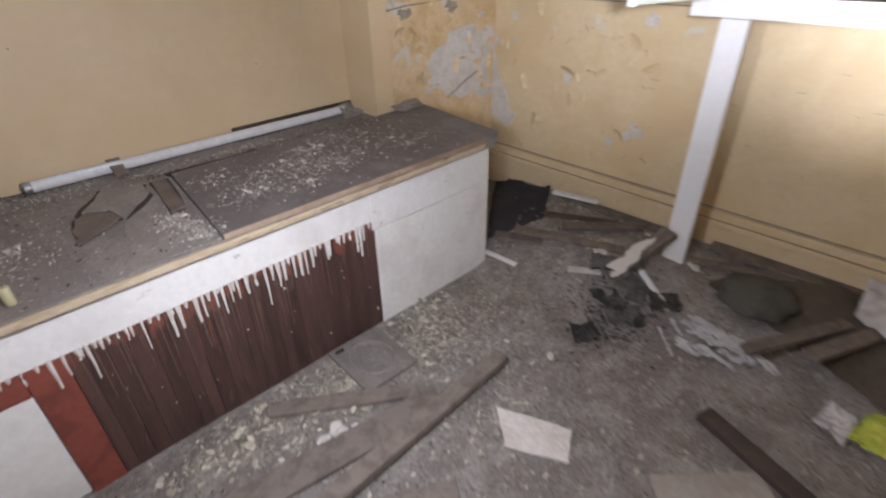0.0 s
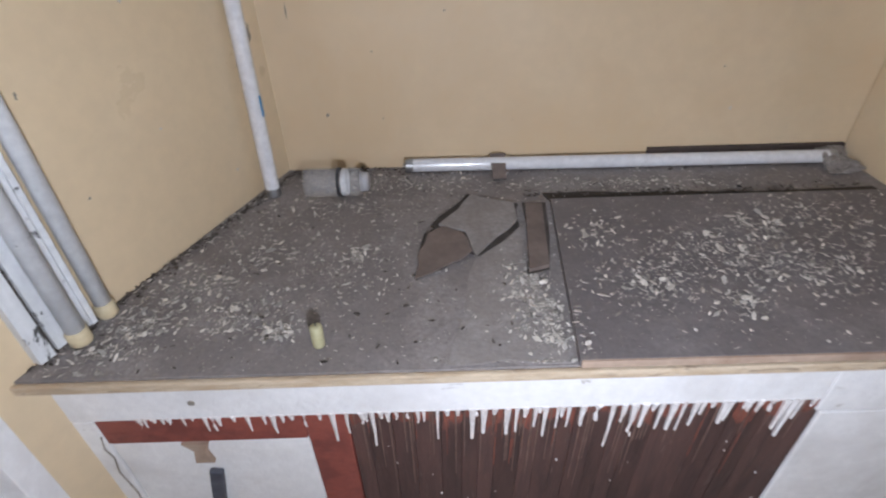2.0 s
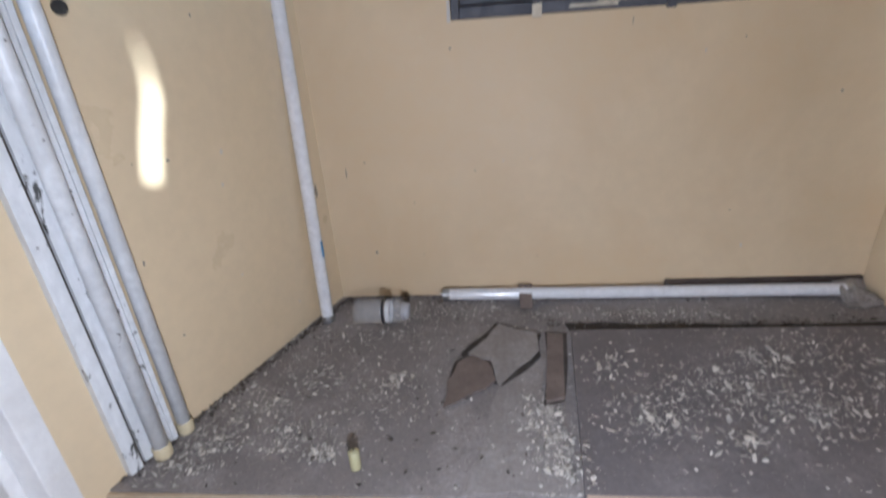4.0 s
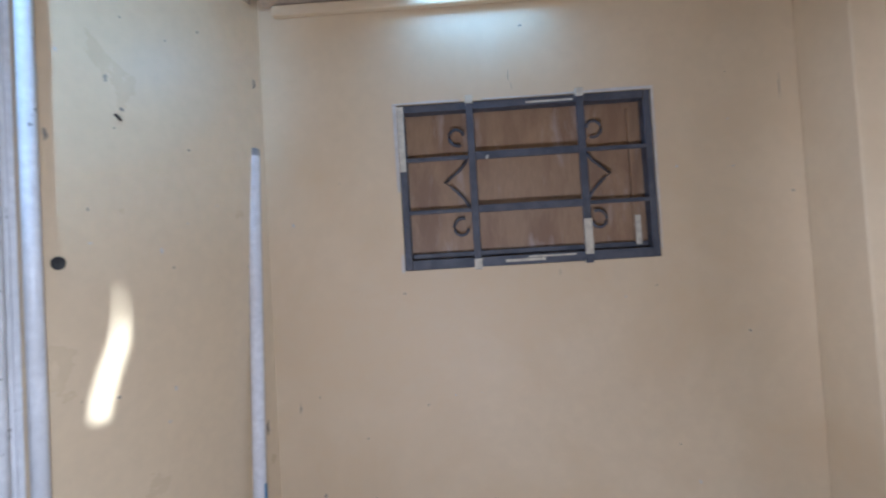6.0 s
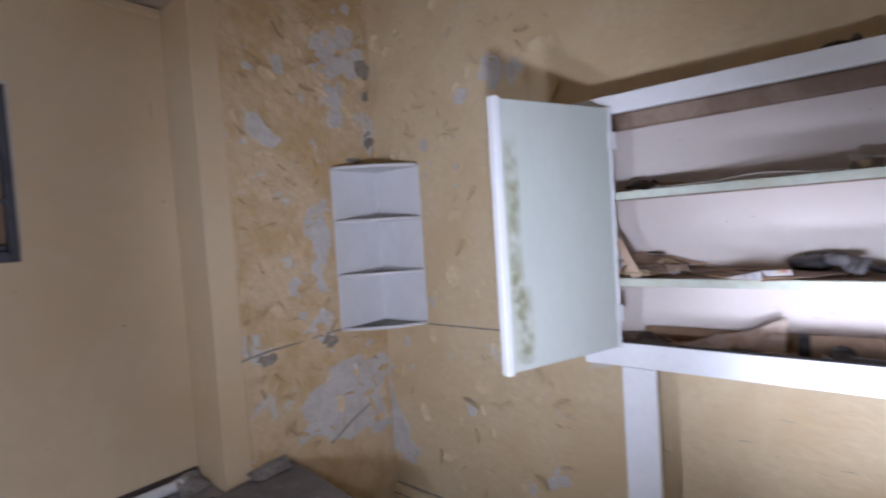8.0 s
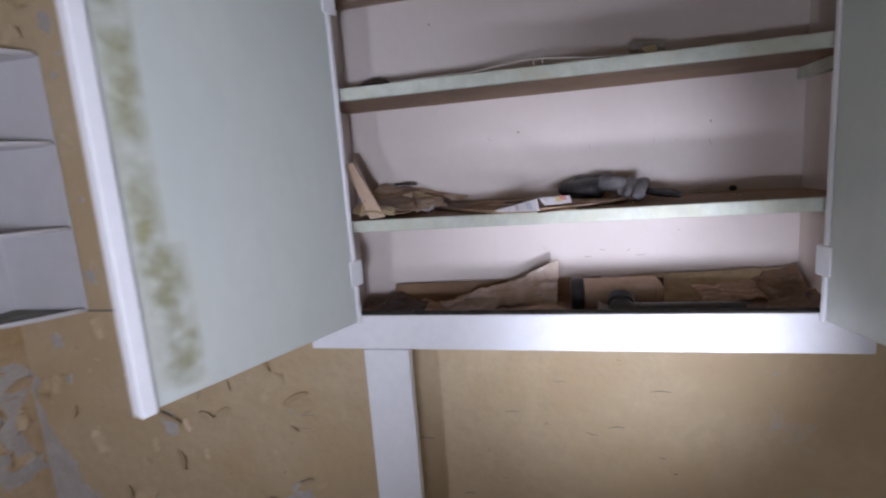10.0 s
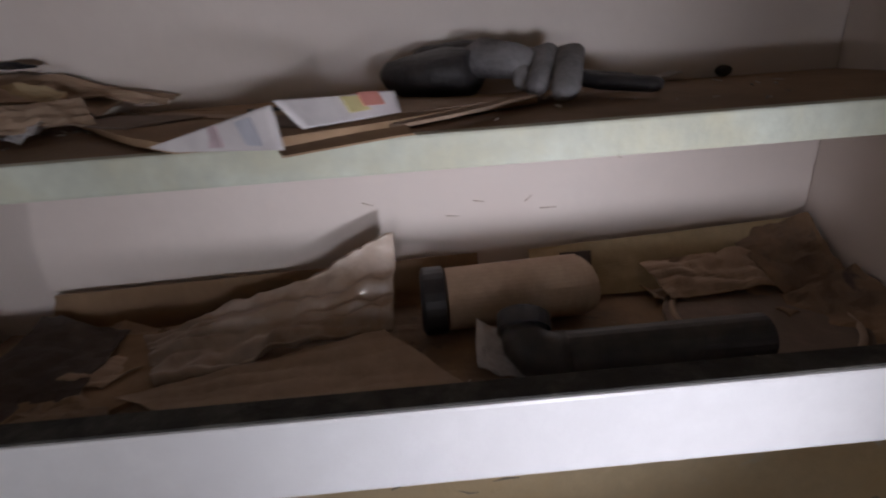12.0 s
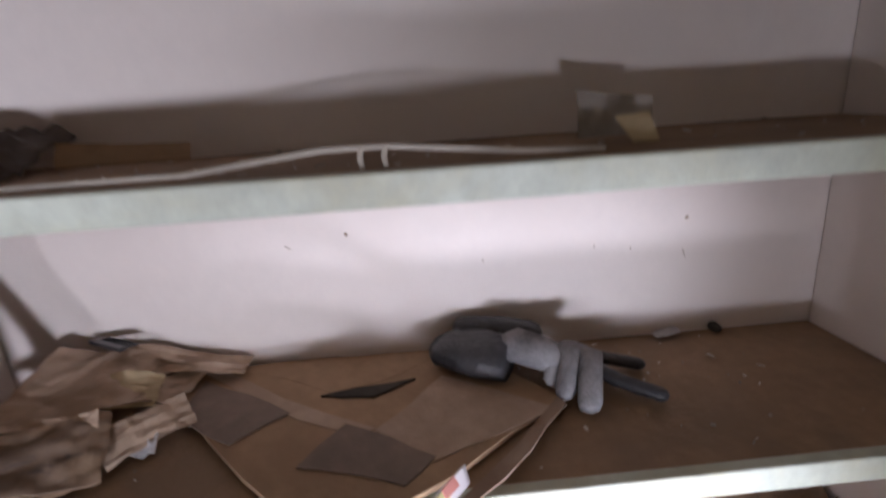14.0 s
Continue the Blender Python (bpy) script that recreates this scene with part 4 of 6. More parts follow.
# likewise a dark sheet in place of the brown scrap's shadow
tagged(part("packing_scrap", prism(fray([(0.343, 1.935), (0.380, 1.970), (0.44, 1.935), (0.450, 1.87), (0.38, 1.806), (0.326, 1.772)], 2, 0.07, 6), 0.5985, 0.6038), M_CRUMBSHADE), "dark sheet for the shadow round a brown scrap", "board scrap")

# shadow lines of the gaps, with their dirt, laid in as thin dark strips
tagged(part("packed_dirt", prism(fray([(0.664, 2.0635), (1.52, 2.0655), (1.51, 2.105), (1.10, 2.098), (0.86, 2.108), (0.650, 2.118)], 2, 0.03, 12), 0.5985, 0.6010), M_CRUMBSHADE), "dark strip for dirt and shadow behind the loose board", "dirt")
tagged(part("packed_dirt", prism(fray([(0.589, 2.074), (0.650, 2.070), (0.647, 2.054), (0.606, 1.795), (0.556, 1.780)], 1, 0.05, 13), 0.5985, 0.6005), M_CRUMBSHADE), "dark border for dirt and shadow round the sunken wood strip", "dirt")

# fluorescent tubes: one lying along the wall, one standing in the corner
def tube_lamp(label):
    t = thing("fluorescent_tube", label, "lamp tube", "fluorescent tubes")
    part("glass", rod([(-0.585, 0, 0), (0.585, 0, 0)], 0.0185, 24), M_TUBE, t, smooth=False)
    for s in (-1, 1):
        cap = part("end_cap", rod([(s * 0.584, 0, 0), (s * 0.586, 0, 0), (s * 0.604, 0, 0), (s * 0.607, 0, 0)], [0.0186, 0.0192, 0.0192, 0.016], 24), M_ALU, t, "dull metal end cap")
        for q in (-0.006, 0.006):
            part("pin", rod([(s * 0.607, q, 0), (s * 0.614, q, 0)], 0.0016, 8), M_ALU, cap)
    return t


tube = tube_lamp("long white fluorescent tube lying on the counter")
tube.matrix_basis = pose(0.893, 2.258, 0.619, 0, 0, -0.6)
foot, tip = Vector((-0.060, 2.150, 0.599)), Vector((-0.074, 2.268, 1.803))
stand = copy_thing(tube, Matrix.Translation((foot + tip) / 2) @ (foot - tip).to_track_quat("X", "Z").to_matrix().to_4x4())
tagged(stand, "long white fluorescent tube standing in the corner")
part("sticker", moved(block(-0.025, 0.025, -0.005, 0.0055, 0.0183, 0.0192, 0.0), Matrix.Translation((0.37, 0, 0)) @ Euler((radians(-70), 0, 0)).to_matrix().to_4x4()), M_BLUE, stand, "small blue sticker")
tagged(part("card_clip", sheet([(0.526, 2.278, 0.640), (0.570, 2.278, 0.640), (0.566, 2.20, 0.602), (0.530, 2.20, 0.602)], 0.003, 0.003, 8, 4, 10), M_SCRAPBROWN), "brown card scrap hung over the tube", "card scrap")
tagged(part("wall_strip", block(0.98, 1.548, 2.284, 2.2985, 0.600, 0.641, 0.003), M_DARKWOOD), "dark strip against the wall on the counter", "wood strip")

# bottle on its side
bottle = thing("plastic_bottle", "clear plastic bottle with grey-white cap lying on the counter", "bottle")
by, bz = 2.138, 0.638
prof = [(0.020, 0.012), (0.021, 0.034), (0.028, 0.040), (0.120, 0.040), (0.128, 0.036), (0.150, 0.036), (0.156, 0.040), (0.182, 0.040), (0.200, 0.028), (0.206, 0.018)]
part("body", rod([(0.014 + 0.86 * p, by, bz) for p, r in prof], [r * 0.95 for p, r in prof], 28, 1.0, False), M_CLEAR, bottle, smooth=True)
part("label", rod([(0.130, by, bz), (0.142, by, bz)], 0.0350, 28, 1.0, False), M_LABEL, bottle, "banded paper label", True)
part("dark_band", rod([(0.119, by, bz), (0.1270, by, bz)], 0.0385, 28, 1.0, False), M_BLACK, bottle, "black printed band", True)
part("cap", rod([(0.176, by, bz), (0.177, by, bz), (0.196, by, bz), (0.199, by, bz)], [0.024, 0.026, 0.024, 0.019], 28), M_CAPGREY, bottle, "grey-white screw cap", True)
stub = thing("candle_stub", "short yellow candle stub standing on the counter", "candle")
part("wax", rod([(0.160, 1.600, 0.598), (0.160, 1.600, 0.600), (0.160, 1.602, 0.640), (0.160, 1.602, 0.643)], [0.010, 0.011, 0.011, 0.008], 16), M_STUB, stub, smooth=True)
# the dark spot on the stub is shadow, modelled as a tiny black tip
part("wick", rod([(0.160, 1.602, 0.642), (0.161, 1.602, 0.650)], 0.0012, 6), M_BLACK, stub, "tiny black tip in place of a shadow")
tagged(part("dirt_clod", sheet([(1.62, 2.02, 0.617), (1.76, 2.01, 0.617), (1.78, 2.085, 0.640), (1.61, 2.085, 0.632)], 0.012, 0.004, 18, 5, 11, 0.2, 0.6165), M_RUBBLE), "heap of dark dirt in the corner of the counter", "dirt")
tagged(part("dirt_clod", sheet([(1.44, 2.17, 0.60), (1.545, 2.17, 0.60), (1.55, 2.288, 0.63), (1.45, 2.288, 0.63)], 0.02, 0.004, 14, 15, 16, 0.3, 0.5995), M_RUBBLE), "clump of dark dirt by the tube's end", "dirt")


def on_counter(rn):
    y = 1.545 + 0.74 * rn.random()
    left = -0.33 + 0.28 * (y - 1.54) / 0.76
    x = left + (1.53 - left) * rn.random()
    if x > 0.605 + 0.10 * (y - 1.53) and y < 2.055:
        return x + 0.17 * rn.random(), y, 0.616
    return x, y, 0.598


def drifts(rn):
    cx, cy, sx, sy = rn.choice(((0.57, 1.62, 0.03, 0.06), (0.54, 1.72, 0.03, 0.06), (-0.16, 1.75, 0.06, 0.05), (-0.22, 1.62, 0.04, 0.04), (0.15, 1.82, 0.08, 0.08), (-0.1, 1.95, 0.07, 0.10), (0.1, 2.1, 0.1, 0.06),
                                (0.80, 1.74, 0.07, 0.05), (0.95, 1.84, 0.08, 0.05), (1.1, 1.75, 0.10, 0.05), (1.25, 1.95, 0.12, 0.06), (0.0, 1.68, 0.05, 0.03), (0.3, 2.2, 0.1, 0.04), (0.85, 2.16, 0.2, 0.02)))
    x, y = rn.gauss(cx, sx), rn.gauss(cy, sy)
    y = min(max(y, 1.545), 2.285)
    x = max(x, -0.32 + 0.28 * (y - 1.54) / 0.76)
    return x, y, 0.616 if x > 0.605 + 0.10 * (y - 1.53) and y < 2.055 else 0.598


chips("paint_chips", 2000, on_counter, 31, 0.0012, 0.0060, M_CHIP, "pale paint chips and crumbs strewn over the counter", "paint chips")
chips("paint_chips", 5200, drifts, 32, 0.0014, 0.0082, M_CHIP, "drifts of pale paint chips on the counter", "paint chips")


def clumps(rn):
    cx, cy, spread = rn.choice(((0.80, 1.72, 0.035), (0.93, 1.66, 0.03), (1.02, 1.80, 0.05), (1.16, 1.74, 0.05), (1.28, 1.84, 0.06), (1.10, 1.92, 0.04), (1.40, 1.72, 0.05), (0.74, 1.90, 0.04), (0.575, 1.60, 0.016), (0.565, 1.68, 0.018),
                                (0.56, 1.76, 0.02), (-0.08, 1.78, 0.04), (-0.17, 1.66, 0.035), (0.0, 1.86, 0.04), (0.20, 1.87, 0.02), (0.08, 1.63, 0.02)))
    x, y = rn.gauss(cx, spread), max(1.545, rn.gauss(cy, spread * 0.7))
    x = max(x, -0.31 + 0.28 * (y - 1.54) / 0.76)
    return x, y, 0.616 if x > 0.605 + 0.10 * (y - 1.53) and y < 2.055 else 0.598


chips("paint_chips", 950, clumps, 35, 0.004, 0.0125, M_CHIP, "clumps of larger pale paint flakes on the counter", "paint chips")


def along_edges(rn):
    k = rn.random()
    if k < 0.45:
        return -0.03 + 1.56 * rn.random(), 2.292 - abs(rn.gauss(0, 0.022)), 0.598
    if k < 0.75:
        q = rn.random()
        return SW.x + 0.012 + (NW.x - SW.x) * q + abs(rn.gauss(0, 0.014)), 1.55 + 0.73 * q, 0.598
    x, y = on_counter(rn)[:2]
    return (x, y, 0.598) if x < 0.55 else (0.60 + 0.9 * rn.random(), 2.10 + abs(rn.gauss(0, 0.02)), 0.598)


chips("dirt_crumbs", 2600, along_edges, 33, 0.0012, 0.0085, M_CRUMBSHADE, "dark dirt crumbs along the wall on the counter", "dirt crumbs")
chips("paint_dust", 3800, on_counter, 34, 0.0007, 0.0022, M_CHIP, "fine pale paint dust strewn over the counter", "paint dust")

# ---- corner shelf ----
corner = thing("corner_shelf", "white plastic three-tier corner shelf fixed in the wall corner", "shelf")
KX, KY = 2.3345, 2.0925
part("back_panel", block(KX - 0.256, KX - 0.002, KY - 0.004, KY, 1.04, 1.705, 0.001), M_PLASTICWHITE, corner)
part("back_panel", block(KX - 0.004, KX, KY - 0.256, KY - 0.0045, 1.04, 1.705, 0.001), M_PLASTICWHITE, corner)
for z in (1.042, 1.262, 1.482, 1.700):
    arc = [(KX - 0.0045, KY - 0.0045), (KX - 0.256, KY - 0.0045), (KX - 0.258, KY - 0.016)]
    for i in range(1, 10):
        u = i / 10
        bulge = 0.030 * math.sin(math.pi * u)
        px, py = KX - 0.258 + 0.242 * u, KY - 0.016 - 0.242 * u
        arc.append((px - bulge * 0.707, py - bulge * 0.707))
    arc += [(KX - 0.016, KY - 0.258), (KX - 0.0045, KY - 0.256)]
    tier = part("tier", prism(arc, z - 0.004, z + 0.001), M_PLASTICWHITE, corner)
    mid = Vector((KX - 0.10, KY - 0.10))
    if z < 1.69:
        part("dust", prism([tuple(mid + (Vector(p) - mid) * 0.93) for p in arc], z + 0.0015, z + 0.0025), M_SHELFDUST, tier, "dark greenish dust")
    lip_pts = [(px, py, z + 0.003) for px, py in arc[2:-1]]
    part("lip", rod(lip_pts, 0.0055, 8), M_PLASTICWHITE, tier, smooth=True)
# shadow behind the top tier's edge, built as a crumpled dark sheet
tagged(part("dirt_clod", sheet([(2.10, 2.085, 1.702), (2.32, 2.085, 1.702), (2.32, 1.86, 1.702), (2.24, 1.93, 1.702)], 0.012, 0.003, 14, 12, 14, 0.2, 1.7015), M_RUBBLE), "dark crumpled sheet for the shadow above the corner shelf", "dirt")

# ---- wall cabinet ----
cab = thing("wall_cabinet", "white painted open wall cabinet on a post, with two shelves", "cabinet")
FX = 2.087
part("bottom_rail", block(FX, FX + 0.022, 0.138, 1.046, 1.033, 1.097, 0.003), M_WHITE2, cab)
part("rail_dirt", block(FX + 0.002, FX + 0.0225, 0.206, 0.953, 1.0968, 1.0992, 0.0005), M_CHAR, cab, "thin black strip on top of the rail")
part("top_rail", block(FX, FX + 0.022, 0.138, 1.046, 1.702, 1.750, 0.003), M_WHITE2, cab)
part("stile", block(FX + 0.001, FX + 0.022, 0.955, 1.045, 1.100, 1.701, 0.003), M_WHITE2, cab)
part("stile", block(FX + 0.001, FX + 0.022, 0.139, 0.203, 1.100, 1.701, 0.003), M_WHITE2, cab)
part("back_panel", block(2.326, 2.3355, 0.128, 1.044, 1.034, 1.749), M_CABIN, cab, "pinkish white painted back")
part("side_panel", block(FX + 0.023, 2.325, 1.026, 1.044, 1.034, 1.749, 0.002), M_CABIN, cab)
part("side_panel", block(FX + 0.023, 2.325, 0.128, 0.145, 1.034, 1.749, 0.002), M_CABIN, cab)
part("bottom_board", block(FX + 0.023, 2.325, 0.146, 1.025, 1.036, 1.047), M_SHELFTOP, cab, "dusty brown bottom board")
part("top_board", block(FX + 0.023, 2.325, 0.146, 1.025, 1.736, 1.749), M_BEAM, cab, "stained raw top board")
part("top_batten", block(2.285, 2.325, 0.146, 1.025, 1.692, 1.735, 0.003), M_BEAM, cab, "stained raw batten")
for z in (1.267, 1.498):
    shelf = part("shelf", block(FX + 0.0345, 2.325, 0.146, 1.025, z - 0.018, z - 0.001), M_SHELFTOP, cab, "dusty brown shelf board")
    part("shelf_edge", block(FX + 0.0225, FX + 0.034, 0.146, 1.025, z - 0.021, z, 0.002), M_MINT, shelf, "pale mint painted front edge")
    part("shelf_bearer", block(FX + 0.06, 2.32, 0.146, 0.162, z - 0.040, z - 0.019, 0.002), M_MINT, shelf)
for y, z in ((0.83, 1.640), (0.42, 1.645), (0.66, 1.41), (0.30, 1.40), (0.55, 1.22)):
    part("nail_head", rod([(2.3262, y, z), (2.3245, y, z)], 0.0018, 8), M_BEAM, cab)
for y, z, w, tilt in ((0.448, 1.159, 0.010, -0.7), (0.427, 1.147, 0.018, 0.0), (0.528, 1.146, 0.014, 0.1), (0.615, 1.166, 0.012, 0.3), (0.354, 1.195, 0.005, 0.5), (0.50, 1.16, 0.012, 0.15), (0.36, 1.37, 0.004, 1.4), (0.40, 1.375, 0.004, 1.4), (0.52, 1.37, 0.005, 1.3), (0.72, 1.40, 0.008, 0.6), (0.30, 1.36, 0.010, 1.2)):
    part("scratch", rod([(2.3258, y - w * math.cos(tilt) / 2, z - w * math.sin(tilt) / 2), (2.3258, y + w * math.cos(tilt) / 2, z + w * math.sin(tilt) / 2)], [0.0003, 0.0006], 5), M_BEAM, cab)
part("post", block(FX, FX + 0.022, 0.857, 0.944, 0.0, 1.032, 0.003), M_WHITE2, cab, "white painted square post")


def cabinet_door(hinge, free, z0, z1, inner, stain=False):
    """Open leaf from the hinge line to its free edge; inner: side of the seen face (+1/-1)."""
    leaf = part("door", bmesh.new(), M_DOORPANEL, cab, "open grey-green cabinet door")
    h, f = Vector(hinge), Vector(free)
    d = (f - h).normalized()
    n = Vector((-d.y, d.x)) * inner
    width = (f - h).length

    def slab(name, s0, s1, t0, t1, za, zb, material):
        pts = [h + d * s0 + n * t0, h + d * s1 + n * t0, h + d * s1 + n * t1, h + d * s0 + n * t1]
        bmx = prism(pts, za, zb)
        if t1 - t0 > 0.002:
            bmesh.ops.bevel(bmx, geom=bmx.edges[:], offset=0.0015, segments=1, affect="EDGES")
        return part(name, bmx, material, leaf)

    slab("panel", 0.010, width - 0.020, 0.0, 0.016, z0 + 0.004, z1 - 0.004, M_DOORPANEL)
    slab("edge_strip", width - 0.019, width, -0.002, 0.021, z0, z1, M_WHITE2)
    slab("edge_strip", 0.0, 0.009, -0.001, 0.018, z0, z1, M_WHITE2)
    if stain:
        for s0, s1, za, zb in ((width - 0.068, width - 0.021, z0 + 0.02, z1 - 0.08), (width - 0.090, width - 0.040, z0 + 0.015, z0 + 0.20)):
            slab("mould_stain", s0, s1, 0.0164 + 0.0003 * (za - z0), 0.0168 + 0.0003 * (za - z0), za, zb, M_MOULDFILM)
    for za in (z0 + 0.07, z1 - 0.11):
        slab("hinge", -0.012, 0.018, 0.0165, 0.0195, za, za + 0.045, M_WHITE2)
    return leaf


cabinet_door((2.084, 0.952), (1.730, 1.089), 1.086, 1.719, 1, True)
cabinet_door((2.084, 0.200), (1.706, 0.128), 1.086, 1.719, -1)

# on top of the cabinet
tagged(part("wire_hook", rod([(2.16, 0.40, 1.752), (2.155, 0.39, 1.775), (2.15, 0.365, 1.805), (2.15, 0.34, 1.812), (2.15, 0.318, 1.802), (2.15, 0.315, 1.785)], 0.006, 8), M_WIRE, smooth=True), "dark bent wire hook on top of the cabinet", "wire")
tagged(part("rag", sheet([(2.12, 0.43, 1.756), (2.12, 0.53, 1.756), (2.24, 0.54, 1.756), (2.23, 0.42, 1.756)], 0.03, 0.003, 14, 6, 18, 0.25, 1.7505), M_DARKPAPER), "crumpled dull rag on top of the cabinet", "rag")

# ---- lowest shelf of the cabinet ----
B = 1.047
tagged(part("shelf_paper", sheet([(2.113, 0.15, B + 0.004), (2.113, 1.02, B + 0.004), (2.32, 1.02, B + 0.006), (2.32, 0.15, B + 0.006)], 0.006, 0.0015, 34, 2, 14, 0.03, B + 0.0005), M_FLOORPAPER), "stained brown paper lining the cabinet bottom", "paper lining")
roll = thing("paper_roll", "tan paper-wrapped roll with a black end cap", "roll")
part("wrapped_body", rod([(2.263, 0.412, B + 0.040), (2.262, 0.414, B + 0.040), (2.259, 0.475, B + 0.039), (2.256, 0.543, B + 0.039)], [0.029, 0.030, 0.0305, 0.030], 44), M_PAPER, roll, "tan wrapping paper")
part("end_cap", rod([(2.256, 0.544, B + 0.039), (2.256, 0.545, B + 0.039), (2.255, 0.564, B + 0.039), (2.255, 0.567, B + 0.039)], [0.029, 0.0325, 0.0325, 0.029], 28), M_BLACK, roll, "black ribbed cap")
elbow = thing("drain_pipe", "dusty dark plastic waste pipe with an elbow on the shelf", "pipe")
part("pipe", rod([(2.168, 0.288, B + 0.026), (2.167, 0.455, B + 0.026)], 0.0195, 24), M_PIPEBLACK, elbow, smooth=False)
part("bend", rod([(2.167, 0.452, B + 0.026), (2.167, 0.466, B + 0.026), (2.170, 0.476, B + 0.028), (2.178, 0.482, B + 0.033), (2.187, 0.482, B + 0.038)], [0.0200, 0.0205, 0.021, 0.0205, 0.020], 24), M_PIPEBLACK, elbow, smooth=True)
part("socket", rod([(2.185, 0.482, B + 0.037), (2.187, 0.482, B + 0.038), (2.199, 0.480, B + 0.046), (2.2005, 0.4797, B + 0.047), (2.196, 0.4805, B + 0.044)], [0.020, 0.0228, 0.0228, 0.0200, 0.015], 24), M_PIPEBLACK, elbow, "ribbed socket end")
tagged(part("plastic_bag", sheet([(2.190, 0.80, B + 0.010), (2.262, 0.84, B + 0.016), (2.282, 0.585, B + 0.090), (2.232, 0.592, B + 0.016)], 0.013, 0.0012, 48, 7, 14, 0.05, B + 0.008, 2.0), M_TANBAG, smooth=True), "crumpled dusty tan plastic bag on the shelf", "plastic bag")
tagged(part("plastic_bag", sheet([(2.135, 0.72, B + 0.010), (2.18, 0.83, B + 0.012), (2.225, 0.60, B + 0.030), (2.150, 0.53, B + 0.010)], 0.006, 0.0012, 34, 19, 9, 0.06, B + 0.008, 0.6), M_PAPER), "flat folded sheet of tan wrapping paper on the shelf", "wrapping paper")
tagged(part("card_flap", prism(fray([(2.14, 0.93), (2.20, 0.955), (2.285, 0.90), (2.27, 0.76), (2.19, 0.80), (2.15, 0.84)], 2, 0.06, 17), B + 0.008, B + 0.013), M_CARD), "flat brown cardboard flap under the plastic bag", "cardboard")
env = tagged(part("cream_carton", sheet([(2.285, 0.455, B + 0.012), (2.312, 0.455, B + 0.060), (2.318, 0.150, B + 0.070), (2.285, 0.150, B + 0.012)], 0.005, 0.003, 22, 9, 14, 0.03), M_CREAMCARD), "flattened yellowed carton leaning at the shelf's back", "carton")
part("printed_mark", moved(block(-0.003, 0.0, -0.016, 0.016, -0.008, 0.008), Matrix.Translation((2.2985, 0.405, B + 0.050)) @ Euler((0, radians(16), 0)).to_matrix().to_4x4()), M_DARKPAPER, env, "small dark printed mark")
tagged(part("white_tissue", sheet([(2.160, 0.485, B + 0.008), (2.175, 0.525, B + 0.012), (2.225, 0.520, B + 0.032), (2.212, 0.488, B + 0.022)], 0.008, 0.001, 12, 23, 30, 0.15, B + 0.008), M_FOIL), "crumpled white tissue beside the pipe", "tissue")
for i, (c, label) in enumerate((([(2.255, 0.34), (2.295, 0.345), (2.300, 0.20), (2.262, 0.22)], "curled brown paper scrap on the shelf"), ([(2.20, 0.24), (2.31, 0.26), (2.315, 0.15), (2.235, 0.150)], "torn brown paper on the shelf"),
                               ([(2.14, 0.30), (2.235, 0.34), (2.27, 0.235), (2.16, 0.205)], "flat brown paper sheet under the pipe"), ([(2.22, 0.955), (2.31, 0.955), (2.30, 0.78), (2.19, 0.84)], "heap of dusty torn paper"),
                               ([(2.13, 0.95), (2.22, 0.955), (2.20, 0.83), (2.13, 0.80)], "crumpled dusty brown paper sheet"))):
    tagged(part("paper_scrap", sheet([(px, py, B + 0.012) for px, py in c], 0.018 if i != 2 else 0.004, 0.0012, 18, 40 + i, 16, 0.12, B + 0.008), M_FLOORPAPER if i in (1, 2, 4) else M_PAPER), label, "paper scrap", "scraps on the bottom shelf")
for i, (c, amp, m, label) in enumerate((([(2.230, 0.215, B + 0.016), (2.315, 0.240, B + 0.050), (2.318, 0.150, B + 0.070), (2.240, 0.150, B + 0.026)], 0.009, M_FLOORPAPER, "crumpled dusty brown paper in the shelf corner"),
                                      ([(2.150, 0.205, B + 0.010), (2.235, 0.230, B + 0.018), (2.245, 0.150, B + 0.045), (2.140, 0.150, B + 0.016)], 0.008, M_FLOORPAPER, "crumpled dark paper at the shelf's end"),
                                      ([(2.245, 0.330, B + 0.020), (2.290, 0.345, B + 0.040), (2.298, 0.225, B + 0.044), (2.250, 0.215, B + 0.022)], 0.012, M_PAPER, "curled tan paper flap on the shelf"),
                                      ([(2.125, 0.955, B + 0.010), (2.30, 0.955, B + 0.034), (2.290, 0.865, B + 0.016), (2.130, 0.850, B + 0.008)], 0.009, M_DARKPAPER, "crumpled dark paper at the shelf's end"))):
    tagged(part("paper_scrap", sheet(c, amp, 0.0012, 20, 340 + i, 15, 0.10, B + 0.008, 0.7), m), label, "paper scrap", "scraps on the bottom shelf")
lid = tagged(part("round_lid", rod([(2.208, 0.262, B + 0.012), (2.208, 0.262, B + 0.013), (2.208, 0.262, B + 0.018), (2.208, 0.262, B + 0.019)], [0.078, 0.081, 0.081, 0.078], 44), M_COVER), "flat round dusty brown lid lying among papers", "lid")
part("raised_rim", rod([(2.208 + 0.073 * math.cos(0.1309 * i), 0.262 + 0.073 * math.sin(0.1309 * i), B + 0.0195) for i in range(49)], 0.0028, 8), M_PAPER, lid, "raised worn rim", True)
tagged(part("card_strip", sheet([(2.306, 0.955, B + 0.008), (2.316, 0.955, B + 0.052), (2.318, 0.50, B + 0.060), (2.308, 0.50, B + 0.008)], 0.006, 0.003, 24, 91, 12, 0.04), M_CARD), "long brown cardboard strip leaning at the shelf's back", "cardboard strip")

